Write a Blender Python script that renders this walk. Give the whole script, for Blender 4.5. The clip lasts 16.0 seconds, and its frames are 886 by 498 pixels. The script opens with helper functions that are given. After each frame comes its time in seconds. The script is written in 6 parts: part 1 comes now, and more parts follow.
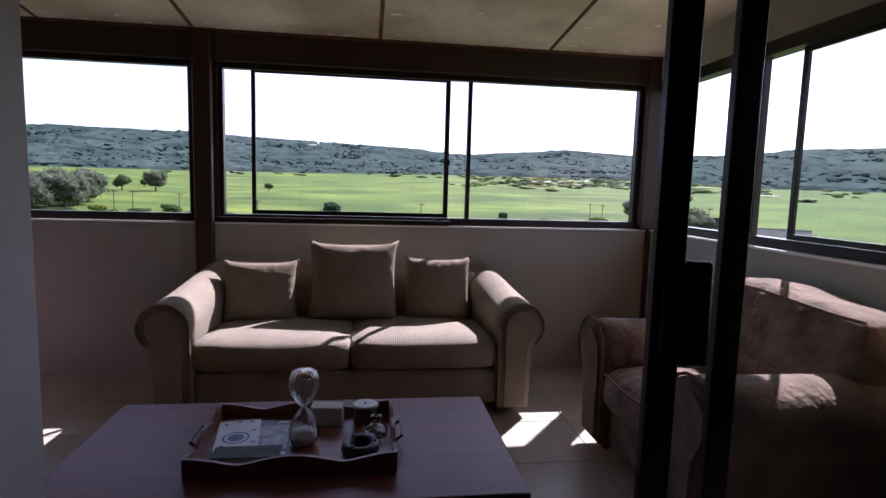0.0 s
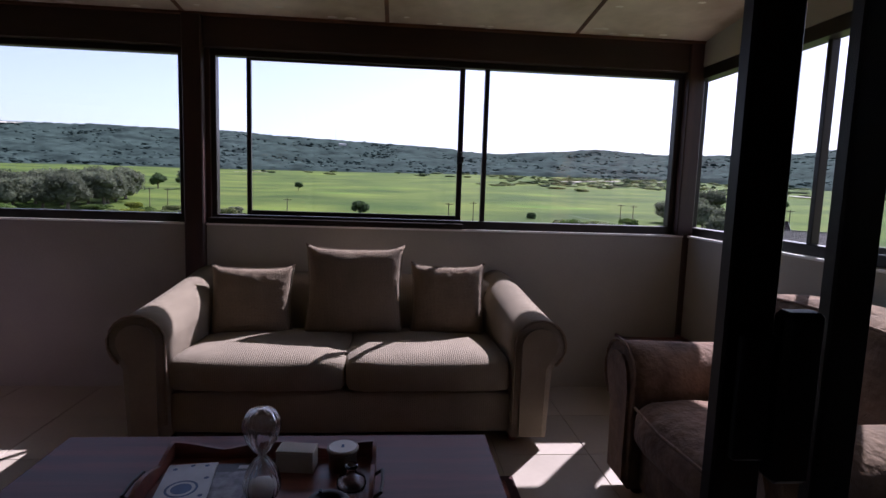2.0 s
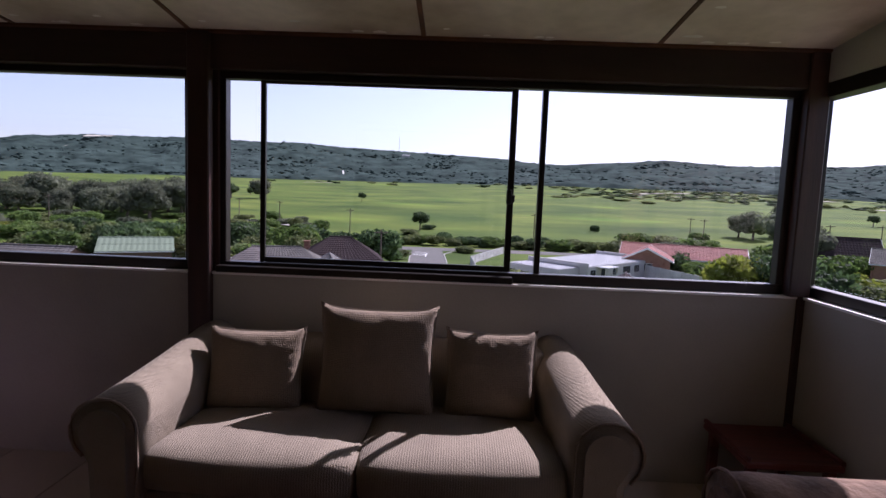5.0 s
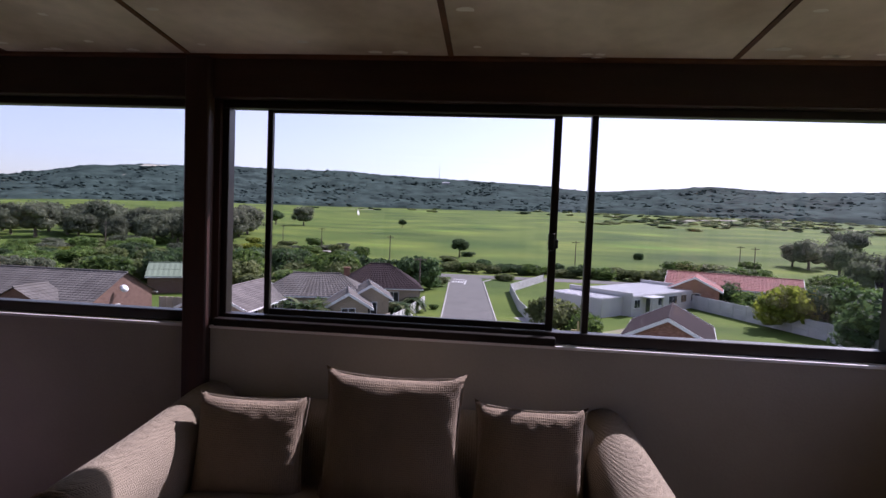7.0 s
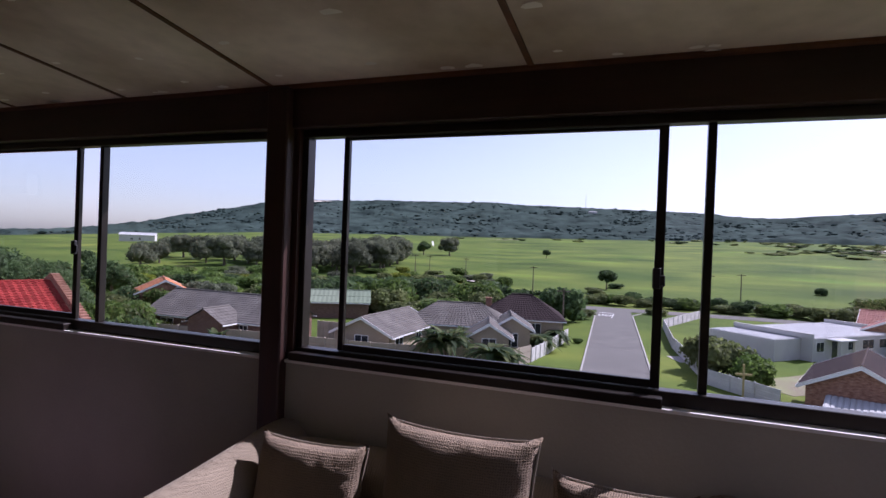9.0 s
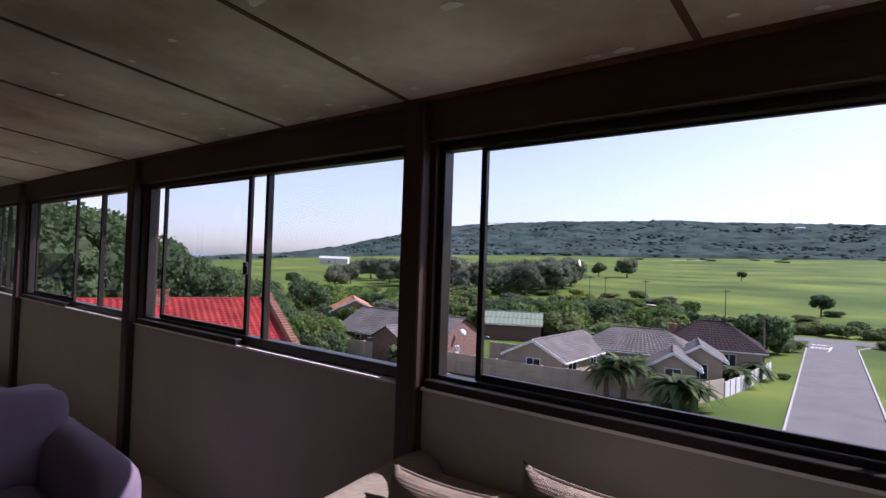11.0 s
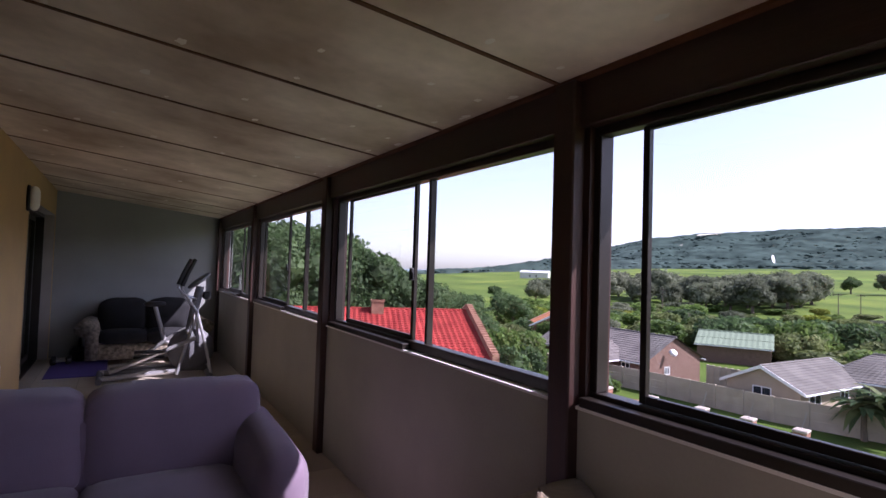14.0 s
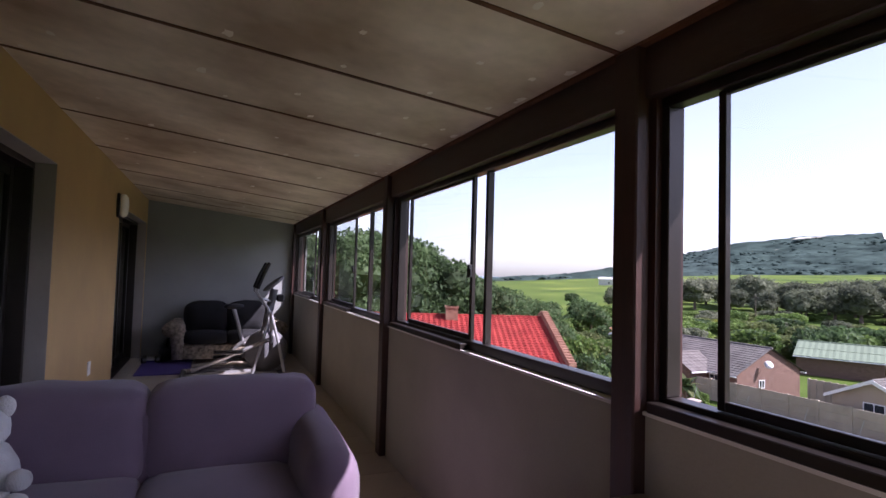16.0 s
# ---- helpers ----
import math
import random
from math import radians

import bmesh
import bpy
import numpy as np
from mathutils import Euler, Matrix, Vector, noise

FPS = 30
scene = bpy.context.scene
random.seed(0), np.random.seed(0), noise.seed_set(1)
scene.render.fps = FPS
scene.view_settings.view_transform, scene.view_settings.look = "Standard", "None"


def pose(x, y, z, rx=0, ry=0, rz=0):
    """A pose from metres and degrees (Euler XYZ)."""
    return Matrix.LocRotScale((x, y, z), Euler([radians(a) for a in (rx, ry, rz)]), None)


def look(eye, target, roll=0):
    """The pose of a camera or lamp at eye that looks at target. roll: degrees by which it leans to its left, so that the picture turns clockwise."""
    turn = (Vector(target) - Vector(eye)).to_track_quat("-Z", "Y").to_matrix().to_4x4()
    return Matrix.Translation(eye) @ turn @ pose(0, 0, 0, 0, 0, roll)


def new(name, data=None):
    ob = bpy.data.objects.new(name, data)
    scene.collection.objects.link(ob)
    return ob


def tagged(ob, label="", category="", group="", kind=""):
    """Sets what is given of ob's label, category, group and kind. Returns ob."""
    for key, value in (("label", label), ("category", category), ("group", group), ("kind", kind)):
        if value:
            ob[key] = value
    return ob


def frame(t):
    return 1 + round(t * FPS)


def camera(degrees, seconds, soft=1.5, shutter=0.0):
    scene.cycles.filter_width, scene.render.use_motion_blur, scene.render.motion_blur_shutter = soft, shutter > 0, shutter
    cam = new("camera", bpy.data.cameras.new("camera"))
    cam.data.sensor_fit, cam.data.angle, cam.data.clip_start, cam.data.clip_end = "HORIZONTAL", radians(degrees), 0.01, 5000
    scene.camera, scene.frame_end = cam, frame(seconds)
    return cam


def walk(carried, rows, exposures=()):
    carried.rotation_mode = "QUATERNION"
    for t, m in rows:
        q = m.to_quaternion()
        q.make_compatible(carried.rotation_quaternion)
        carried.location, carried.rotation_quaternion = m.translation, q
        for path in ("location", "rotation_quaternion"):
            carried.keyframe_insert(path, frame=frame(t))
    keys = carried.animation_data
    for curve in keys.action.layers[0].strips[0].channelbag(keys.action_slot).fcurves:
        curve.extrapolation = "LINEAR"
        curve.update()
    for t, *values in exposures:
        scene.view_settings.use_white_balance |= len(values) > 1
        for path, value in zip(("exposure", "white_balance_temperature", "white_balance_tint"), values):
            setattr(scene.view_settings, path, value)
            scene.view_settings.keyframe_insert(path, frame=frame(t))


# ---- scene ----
cam = camera(77.9, 16.0)
PATH = [
    (0, (0.001, 0.774, 1.261), (0.273, 2.743, 1.04), 1.6),
    (0.5, (0.023, 0.847, 1.27), (0.306, 2.815, 1.049), 1.7),
    (1, (0.063, 0.958, 1.279), (0.338, 2.927, 1.056), 1.8),
    (1.5, (0.115, 1.048, 1.27), (0.346, 3.022, 1.046), 1.8),
    (2, (0.144, 1.114, 1.264), (0.316, 3.094, 1.038), 1.9),
    (2.5, (0.175, 1.22, 1.264), (0.287, 3.204, 1.041), 2.0),
    (3, (0.219, 1.307, 1.316), (0.269, 3.293, 1.084), 2.0),
    (3.5, (0.246, 1.383, 1.359), (0.263, 3.369, 1.126), 2.1),
    (6, (0.264, 1.932, 1.482), (0.165, 3.924, 1.334), 2.2),
    (6.5, (0.257, 2.02, 1.502), (0.123, 4.011, 1.377), 2.2),
    (7, (0.29, 2.137, 1.516), (0.094, 4.125, 1.412), 2.3),
    (7.5, (0.337, 2.217, 1.526), (0.029, 4.191, 1.435), 2.2),
    (8, (0.384, 2.284, 1.529), (-0.03, 4.24, 1.456), 2.2),
    (8.5, (0.448, 2.383, 1.536), (-0.108, 4.304, 1.499), 2.2),
    (9, (0.497, 2.463, 1.53), (-0.211, 4.333, 1.516), 2.2),
    (9.5, (0.538, 2.539, 1.547), (-0.334, 4.339, 1.553), 2.1),
    (12, (0.466, 2.855, 1.511), (-0.968, 4.249, 1.569), 1.9),
    (12.5, (0.467, 2.91, 1.509), (-1.052, 4.209, 1.572), 1.9),
    (13, (0.47, 2.958, 1.503), (-1.137, 4.148, 1.565), 1.8),
    (13.5, (0.477, 2.994, 1.496), (-1.196, 4.088, 1.562), 1.8),
    (14, (0.483, 3.025, 1.482), (-1.239, 4.04, 1.553), 1.8),
    (14.5, (0.477, 3.054, 1.469), (-1.284, 3.998, 1.546), 1.7),
    (15, (0.455, 3.092, 1.449), (-1.337, 3.977, 1.531), 1.7),
    (15.5, (0.418, 3.145, 1.44), (-1.4, 3.975, 1.524), 1.6),
    (16, (0.399, 3.18, 1.425), (-1.444, 3.95, 1.514), 1.6),
]
walk(cam, [(t, look(eye, target, roll)) for t, eye, target, roll in PATH],
     exposures=[(0, 1.34, 5550, 33), (1.5, 0.90, 5600, 33), (3.5, 0.52, 5650, 36), (7, 0.53, 5700, 38), (9, 0.48, 5600, 38), (12.5, 1.02, 5600, 37), (16, 1.25, 5750, 37)])

# ---- world and sun ----
SUN_EL, SUN_AZ = 44.6, 40.6          # degrees; azimuth from +y towards +x
world = bpy.data.worlds.new("sky")
scene.world = world
world.use_nodes = True
wn = world.node_tree.nodes
sky = wn.new("ShaderNodeTexSky")
sky.sky_type = "NISHITA"
sky.sun_disc = False
sky.sun_elevation, sky.sun_rotation = radians(SUN_EL), radians(SUN_AZ)
sky.dust_density, sky.air_density = 1.0, 1.0
wn["Background"].inputs["Strength"].default_value = 0.115
pale = wn.new("ShaderNodeHueSaturation")
pale.inputs["Saturation"].default_value = 0.62
world.node_tree.links.new(sky.outputs[0], pale.inputs["Color"])
world.node_tree.links.new(pale.outputs[0], wn["Background"].inputs["Color"])
sun = new("sun", bpy.data.lights.new("sun", "SUN"))
sun.data.energy, sun.data.angle, sun.data.color = 5.0, radians(0.5), (1.0, 0.95, 0.87)
sun_dir = Vector((math.sin(radians(SUN_AZ)) * math.cos(radians(SUN_EL)), math.cos(radians(SUN_AZ)) * math.cos(radians(SUN_EL)), math.sin(radians(SUN_EL))))
sun.matrix_world = look(sun_dir * 50, (0, 0, 0))


# ---- materials ----
def mat(name, base, rough=0.6, var=0.25, scale=8.0, fine=60.0, bump=0.2, metal=0.0, spread=0.0, stretch=(1, 1, 1), alt=None, spec=0.5, sheen=0.0, dist=0.01):
    """A surface with colour that varies at two scales, fine relief, and a little change from piece to piece."""
    m = bpy.data.materials.new(name)
    m.use_nodes = True
    n, l = m.node_tree.nodes, m.node_tree.links
    b = n["Principled BSDF"]
    co = n.new("ShaderNodeTexCoord")
    mp = n.new("ShaderNodeMapping")
    mp.inputs["Scale"].default_value = stretch
    l.new(co.outputs["Object"], mp.inputs[0])
    big, small = n.new("ShaderNodeTexNoise"), n.new("ShaderNodeTexNoise")
    big.inputs["Scale"].default_value, small.inputs["Scale"].default_value = scale, fine
    big.inputs["Detail"].default_value, small.inputs["Detail"].default_value = 5, 3
    l.new(mp.outputs[0], big.inputs[0]), l.new(mp.outputs[0], small.inputs[0])
    lo = [c * (1 - var) for c in base]
    hi = alt or [min(1, c * (1 + var)) for c in base]
    ramp = n.new("ShaderNodeValToRGB")
    ramp.color_ramp.elements[0].position, ramp.color_ramp.elements[1].position = 0.32, 0.68
    ramp.color_ramp.elements[0].color, ramp.color_ramp.elements[1].color = (*lo, 1), (*hi, 1)
    l.new(big.outputs[0], ramp.inputs[0])
    fmul = n.new("ShaderNodeMapRange")
    fmul.inputs["To Min"].default_value, fmul.inputs["To Max"].default_value = 1 - var * 0.6, 1 + var * 0.6
    l.new(small.outputs[0], fmul.inputs[0])
    info = n.new("ShaderNodeObjectInfo")
    rnd = n.new("ShaderNodeMapRange")
    rnd.inputs["To Min"].default_value, rnd.inputs["To Max"].default_value = 1 - spread, 1 + spread
    l.new(info.outputs["Random"], rnd.inputs[0])
    mm = n.new("ShaderNodeMath")
    mm.operation = "MULTIPLY"
    l.new(fmul.outputs[0], mm.inputs[0]), l.new(rnd.outputs[0], mm.inputs[1])
    mix = n.new("ShaderNodeVectorMath")
    mix.operation = "SCALE"
    l.new(ramp.outputs[0], mix.inputs[0]), l.new(mm.outputs[0], mix.inputs["Scale"])
    l.new(mix.outputs[0], b.inputs["Base Color"])
    rr = n.new("ShaderNodeMapRange")
    rr.inputs["To Min"].default_value, rr.inputs["To Max"].default_value = max(0, rough - 0.08), min(1, rough + 0.08)
    l.new(big.outputs[0], rr.inputs[0]), l.new(rr.outputs[0], b.inputs["Roughness"])
    b.inputs["Metallic"].default_value = metal
    b.inputs["Specular IOR Level"].default_value = spec
    if sheen:
        b.inputs["Sheen Weight"].default_value = sheen
    if bump:
        bp = n.new("ShaderNodeBump")
        bp.inputs["Strength"].default_value, bp.inputs["Distance"].default_value = bump, dist
        l.new(small.outputs[0], bp.inputs["Height"]), l.new(bp.outputs[0], b.inputs["Normal"])
    return m


def weave(m, period, axes="y", depth=0.5, shade=0.25, wobble=1.5):
    """Adds woven ribs to a fabric: bands along the given axes, in relief and slightly in colour."""
    n, l = m.node_tree.nodes, m.node_tree.links
    b = n["Principled BSDF"]
    co = n.new("ShaderNodeTexCoord")
    out = None
    for ax in axes:
        w = n.new("ShaderNodeTexWave")
        w.wave_type, w.bands_direction = "BANDS", ax.upper()
        w.inputs["Scale"].default_value, w.inputs["Distortion"].default_value = 0.314 / period, wobble
        w.inputs["Detail"].default_value, w.inputs["Detail Scale"].default_value = 2.0, 3.0
        l.new(co.outputs["Object"], w.inputs[0])
        if out is None:
            out = w.outputs["Fac"]
        else:
            mx = n.new("ShaderNodeMath")
            mx.operation = "MAXIMUM"
            l.new(out, mx.inputs[0]), l.new(w.outputs["Fac"], mx.inputs[1])
            out = mx.outputs[0]
    src = b.inputs["Base Color"].links[0].from_socket
    mr, sc = n.new("ShaderNodeMapRange"), n.new("ShaderNodeVectorMath")
    mr.inputs["To Min"].default_value, mr.inputs["To Max"].default_value = 1 - shade, 1 + shade
    sc.operation = "SCALE"
    l.new(out, mr.inputs[0]), l.new(src, sc.inputs[0]), l.new(mr.outputs[0], sc.inputs["Scale"]), l.new(sc.outputs[0], b.inputs["Base Color"])
    bp = n.new("ShaderNodeBump")
    bp.inputs["Strength"].default_value, bp.inputs["Distance"].default_value = depth, 0.003
    l.new(out, bp.inputs["Height"])
    old = b.inputs["Normal"].links
    if old:
        l.new(old[0].from_socket, bp.inputs["Normal"])
    l.new(bp.outputs[0], b.inputs["Normal"])
    return m


def glass_mat(name, tint=(0.97, 0.99, 0.98)):
    """Thin clear pane: straight through, with a mirror share by Fresnel."""
    m = bpy.data.materials.new(name)
    m.use_nodes = True
    n, l = m.node_tree.nodes, m.node_tree.links
    n.remove(n["Principled BSDF"])
    tr, gl, mx = n.new("ShaderNodeBsdfTransparent"), n.new("ShaderNodeBsdfGlossy"), n.new("ShaderNodeMixShader")
    lw, pw, fr = n.new("ShaderNodeLayerWeight"), n.new("ShaderNodeMath"), n.new("ShaderNodeMapRange")
    lw.inputs["Blend"].default_value = 0.5
    pw.operation = "POWER"
    pw.inputs[1].default_value = 5.0
    l.new(lw.outputs["Facing"], pw.inputs[0]), l.new(pw.outputs[0], fr.inputs[0])
    fr.inputs["To Min"].default_value, fr.inputs["To Max"].default_value = 0.025, 0.8
    tr.inputs[0].default_value = (*tint, 1)
    gl.inputs["Roughness"].default_value = 0.01
    l.new(fr.outputs[0], mx.inputs[0]), l.new(tr.outputs[0], mx.inputs[1]), l.new(gl.outputs[0], mx.inputs[2])
    l.new(mx.outputs[0], n["Material Output"].inputs[0])
    return m


M_WALL = mat("plaster", (0.385, 0.365, 0.31), 0.85, 0.08, 2.0, 90, 0.25, dist=0.004)
M_WALL_GREY = mat("grey_plaster", (0.29, 0.30, 0.29), 0.85, 0.06, 2.0, 90, 0.25, dist=0.004)
M_AMBER = mat("ochre_plaster", (0.47, 0.315, 0.135), 0.7, 0.08, 2.0, 90, 0.25, dist=0.004)
# room behind the doors: darkened in colour to cut the light it bounces
M_DIM_ROOM = mat("dimmed_room_brown", (0.26, 0.21, 0.165), 0.6, 0.06, 3.0, 80, 0.15, dist=0.003)
M_LEDGE = mat("white_ledge", (0.8, 0.79, 0.76), 0.6, 0.05, 3.0, 80, 0.1, dist=0.003)
M_BEAM = mat("dark_timber", (0.032, 0.013, 0.009), 0.45, 0.35, 3.0, 40, 0.3, stretch=(0.4, 4, 4), dist=0.003)
M_POST = mat("brown_post", (0.040, 0.015, 0.010), 0.5, 0.35, 3.0, 40, 0.25, stretch=(4, 4, 0.4), dist=0.003)
M_ALU = mat("dark_aluminium", (0.020, 0.015, 0.012), 0.38, 0.2, 5, 80, 0.05, metal=0.3, dist=0.002)
M_BLACK = mat("black_plastic", (0.012, 0.012, 0.013), 0.45, 0.25, 6, 90, 0.1, dist=0.002)
M_TILE = mat("beige_tile", (0.47, 0.41, 0.33), 0.32, 0.10, 1.5, 35, 0.05, spread=0.05, dist=0.002)
M_GROUT = mat("grout", (0.30, 0.26, 0.21), 0.9, 0.15, 8, 60, 0.2)
M_GLASS = glass_mat("pane_glass")
M_SOFA_ARM = mat("taupe_ribbed_weave", (0.29, 0.24, 0.175), 0.95, 0.12, 5, 240, 0.6, sheen=0.08, spec=0.15, dist=0.004)
M_SOFA = mat("taupe_weave", (0.285, 0.238, 0.178), 0.95, 0.12, 5, 240, 0.6, sheen=0.08, spec=0.15, dist=0.004)
M_CUSH = mat("taupe_cushion", (0.235, 0.180, 0.125), 0.95, 0.16, 6, 260, 0.6, stretch=(1, 1, 0.35), sheen=0.08, spec=0.15, dist=0.004)
M_SUEDE = mat("brown_suede", (0.215, 0.140, 0.098), 0.9, 0.42, 7, 34, 0.6, sheen=0.1, spec=0.15, dist=0.014)
M_PURPLE = mat("mauve_cotton", (0.185, 0.135, 0.18), 0.9, 0.07, 3, 200, 0.35, sheen=0.25, spec=0.15, dist=0.003)
M_WOOD = mat("dark_mahogany", (0.125, 0.036, 0.030), 0.38, 0.4, 2.2, 26, 0.12, stretch=(0.5, 9, 9), spec=0.32, dist=0.002)
M_WOODLT = mat("red_mahogany", (0.17, 0.055, 0.034), 0.38, 0.4, 3, 40, 0.12, stretch=(0.6, 8, 8), dist=0.002)

weave(M_SOFA, 0.010, "x", 0.35, 0.07, 2.5)
weave(M_SOFA_ARM, 0.007, "yz", 0.6, 0.12, 3.0)
weave(M_CUSH, 0.0075, "xz", 0.9, 0.30, 4.0)

# ---- mesh helpers ----
def bm_box(bm, x0, x1, y0, y1, z0, z1, bevel=0.0, seg=1):
    vs = bmesh.ops.create_cube(bm, size=1.0)["verts"]
    bmesh.ops.scale(bm, vec=(x1 - x0, y1 - y0, z1 - z0), verts=vs)
    bmesh.ops.translate(bm, vec=((x0 + x1) / 2, (y0 + y1) / 2, (z0 + z1) / 2), verts=vs)
    if bevel:
        es = list({e for v in vs for e in v.link_edges})
        bmesh.ops.bevel(bm, geom=es, offset=bevel, segments=seg, profile=0.5, affect="EDGES")
    return bm


def box(x0, x1, y0, y1, z0, z1, bevel=0.0, seg=1):
    return bm_box(bmesh.new(), min(x0, x1), max(x0, x1), min(y0, y1), max(y0, y1), min(z0, z1), max(z0, z1), bevel, seg)


def link_bm(name, bm, material, smooth=False):
    me = bpy.data.meshes.new(name)
    bm.to_mesh(me)
    bm.free()
    if material:
        me.materials.append(material)
    if smooth:
        for p in me.polygons:
            p.use_smooth = True
    return new(name, me)


def part(name, bm, material, parent, label="", smooth=False):
    ob = link_bm(name, bm, material, smooth)
    ob.parent = parent
    if label:
        ob["label"] = label
    return ob


def thing(name, label, category, at=(0, 0, 0), turn=0.0, group="", kind=""):
    e = new(name)
    e.empty_display_size = 0.2
    e.matrix_world = pose(*at, 0, 0, turn)
    return tagged(e, label, category, group, kind)


def solid(name, bm, material, label, category="", kind="structure", smooth=False):
    return tagged(link_bm(name, bm, material, smooth), label, category, "", kind)


def tube(path, r, seg=8, closed=False):
    """A round bar along a list of points."""
    bm = bmesh.new()
    rings = []
    n = len(path)
    pts = [Vector(p) for p in path]
    for i, p in enumerate(pts):
        a = pts[max(i - 1, 0)] if not closed else pts[i - 1]
        b = pts[min(i + 1, n - 1)] if not closed else pts[(i + 1) % n]
        d = (b - a).normalized()
        u = d.cross(Vector((0, 0, 1)) if abs(d.z) < 0.9 else Vector((1, 0, 0))).normalized()
        v = d.cross(u)
        rr = r[i] if isinstance(r, (list, tuple)) else r
        rings.append([bm.verts.new(p + rr * (math.cos(2 * math.pi * k / seg) * u + math.sin(2 * math.pi * k / seg) * v)) for k in range(seg)])
    for i in range(n if closed else n - 1):
        A, B = rings[i], rings[(i + 1) % n]
        for k in range(seg):
            bm.faces.new((A[k], A[(k + 1) % seg], B[(k + 1) % seg], B[k]))
    if not closed:
        bm.faces.new(rings[0][::-1]), bm.faces.new(rings[-1])
    bmesh.ops.recalc_face_normals(bm, faces=bm.faces)
    return bm


def lathe(profile, seg=24):
    """A turned body from (radius, height) pairs."""
    bm = bmesh.new()
    rings = [[bm.verts.new((max(r, 1e-4) * math.cos(2 * math.pi * k / seg), max(r, 1e-4) * math.sin(2 * math.pi * k / seg), z)) for k in range(seg)] for r, z in profile]
    for A, B in zip(rings, rings[1:]):
        for k in range(seg):
            bm.faces.new((A[k], A[(k + 1) % seg], B[(k + 1) % seg], B[k]))
    bm.faces.new(rings[0][::-1]), bm.faces.new(rings[-1])
    bmesh.ops.recalc_face_normals(bm, faces=bm.faces)
    return bm


def pillow(w, h, d, n=14, puff=0.55, crease=0.012, seed=1, grip=0.06):
    """A stuffed cushion, w wide (x), h high (z), d deep (y), standing on z=0, with pulled corners and small folds."""
    bm = bmesh.new()
    grid = {}
    for side in (-1, 1):
        for i in range(n + 1):
            for j in range(n + 1):
                u, v = 2 * i / n - 1, 2 * j / n - 1
                rim = abs(u) == 1 or abs(v) == 1
                if rim and side == 1:
                    grid[side, i, j] = grid[-1, i, j]
                    continue
                f = ((1 - abs(u) ** 2.6) * (1 - abs(v) ** 2.6)) ** puff
                x = u * w / 2 * (1 - grip * (1 - v * v) * abs(u) ** 3)
                z = v * h / 2 * (1 - grip * (1 - u * u) * abs(v) ** 3)
                fold = crease * noise.noise(Vector((u * 3 + seed, v * 7 * (1 + abs(u)), side))) * (0.3 + f)
                y = side * (d / 2 * f) + fold
                grid[side, i, j] = bm.verts.new((x, y, z + h / 2))
    for side in (-1, 1):
        for i in range(n):
            for j in range(n):
                q = [grid[side, i, j], grid[side, i + 1, j], grid[side, i + 1, j + 1], grid[side, i, j + 1]]
                bm.faces.new(q if side == -1 else q[::-1])
    return bm


def piping(w, h, r=0.006, grip=0.06, y=0.0):
    n, pts = 10, []
    for k in range(4 * n):
        s, f = divmod(k, n)
        t = 2 * f / n - 1
        u, v = ((t, 1), (1, -t), (-t, -1), (-1, t))[s]
        pts.append((u * w / 2 * (1 - grip * (1 - v * v)), y, h / 2 + v * h / 2 * (1 - grip * (1 - u * u))))
    return tube(pts, r, 6, True)


def soft_box(x0, x1, y0, y1, z0, z1, r=0.05, bulge=0.02, cuts=5, seed=0.0, fold=0.006):
    """An upholstered block: rounded edges, slightly bulging and uneven faces."""
    bm = box(x0, x1, y0, y1, z0, z1)
    bmesh.ops.subdivide_edges(bm, edges=bm.edges, cuts=cuts, use_grid_fill=True)
    c = Vector(((x0 + x1) / 2, (y0 + y1) / 2, (z0 + z1) / 2))
    hx, hy, hz = (x1 - x0) / 2, (y1 - y0) / 2, (z1 - z0) / 2
    for v in bm.verts:
        d = v.co - c
        q = Vector((max(abs(d.x) - (hx - r), 0), max(abs(d.y) - (hy - r), 0), max(abs(d.z) - (hz - r), 0)))
        inner = Vector((max(-hx + r, min(hx - r, d.x)), max(-hy + r, min(hy - r, d.y)), max(-hz + r, min(hz - r, d.z))))
        out = d - inner
        if out.length > 1e-6:
            out = out.normalized() * r
        p = inner + out
        u = Vector((p.x / hx, p.y / hy, p.z / hz))
        p.x += bulge * u.x * (1 - u.y ** 2) * (1 - u.z ** 2)
        p.y += bulge * u.y * (1 - u.x ** 2) * (1 - u.z ** 2)
        p.z += bulge * u.z * (1 - u.x ** 2) * (1 - u.y ** 2)
        p += fold * noise.noise_vector(Vector((p.x * 6 + seed, p.y * 6, p.z * 6)))
        v.co = c + p
    return bm


def extrude_profile(pts, depth):
    """A closed outline in x, z pulled along y from 0 to depth."""
    bm = bmesh.new()
    a = [bm.verts.new((x, 0, z)) for x, z in pts]
    b = [bm.verts.new((x, depth, z)) for x, z in pts]
    n = len(pts)
    for i in range(n):
        bm.faces.new((a[i], a[(i + 1) % n], b[(i + 1) % n], b[i]))
    bm.faces.new(a[::-1]), bm.faces.new(b)
    bmesh.ops.recalc_face_normals(bm, faces=bm.faces)
    return bm


# ---- the sun room ----
X0, X1, YH, YW = -9.3, 2.0, 2.2, 4.47      # end wall, side wall, house wall, window wall (inner faces)
SILL, HEAD = 1.005, 2.015
CEIL_W, SLOPE = 2.185, 0.115                # ceiling height at the windows, rise per metre towards the house


def ceil_z(y):
    return CEIL_W + (4.53 - y) * SLOPE


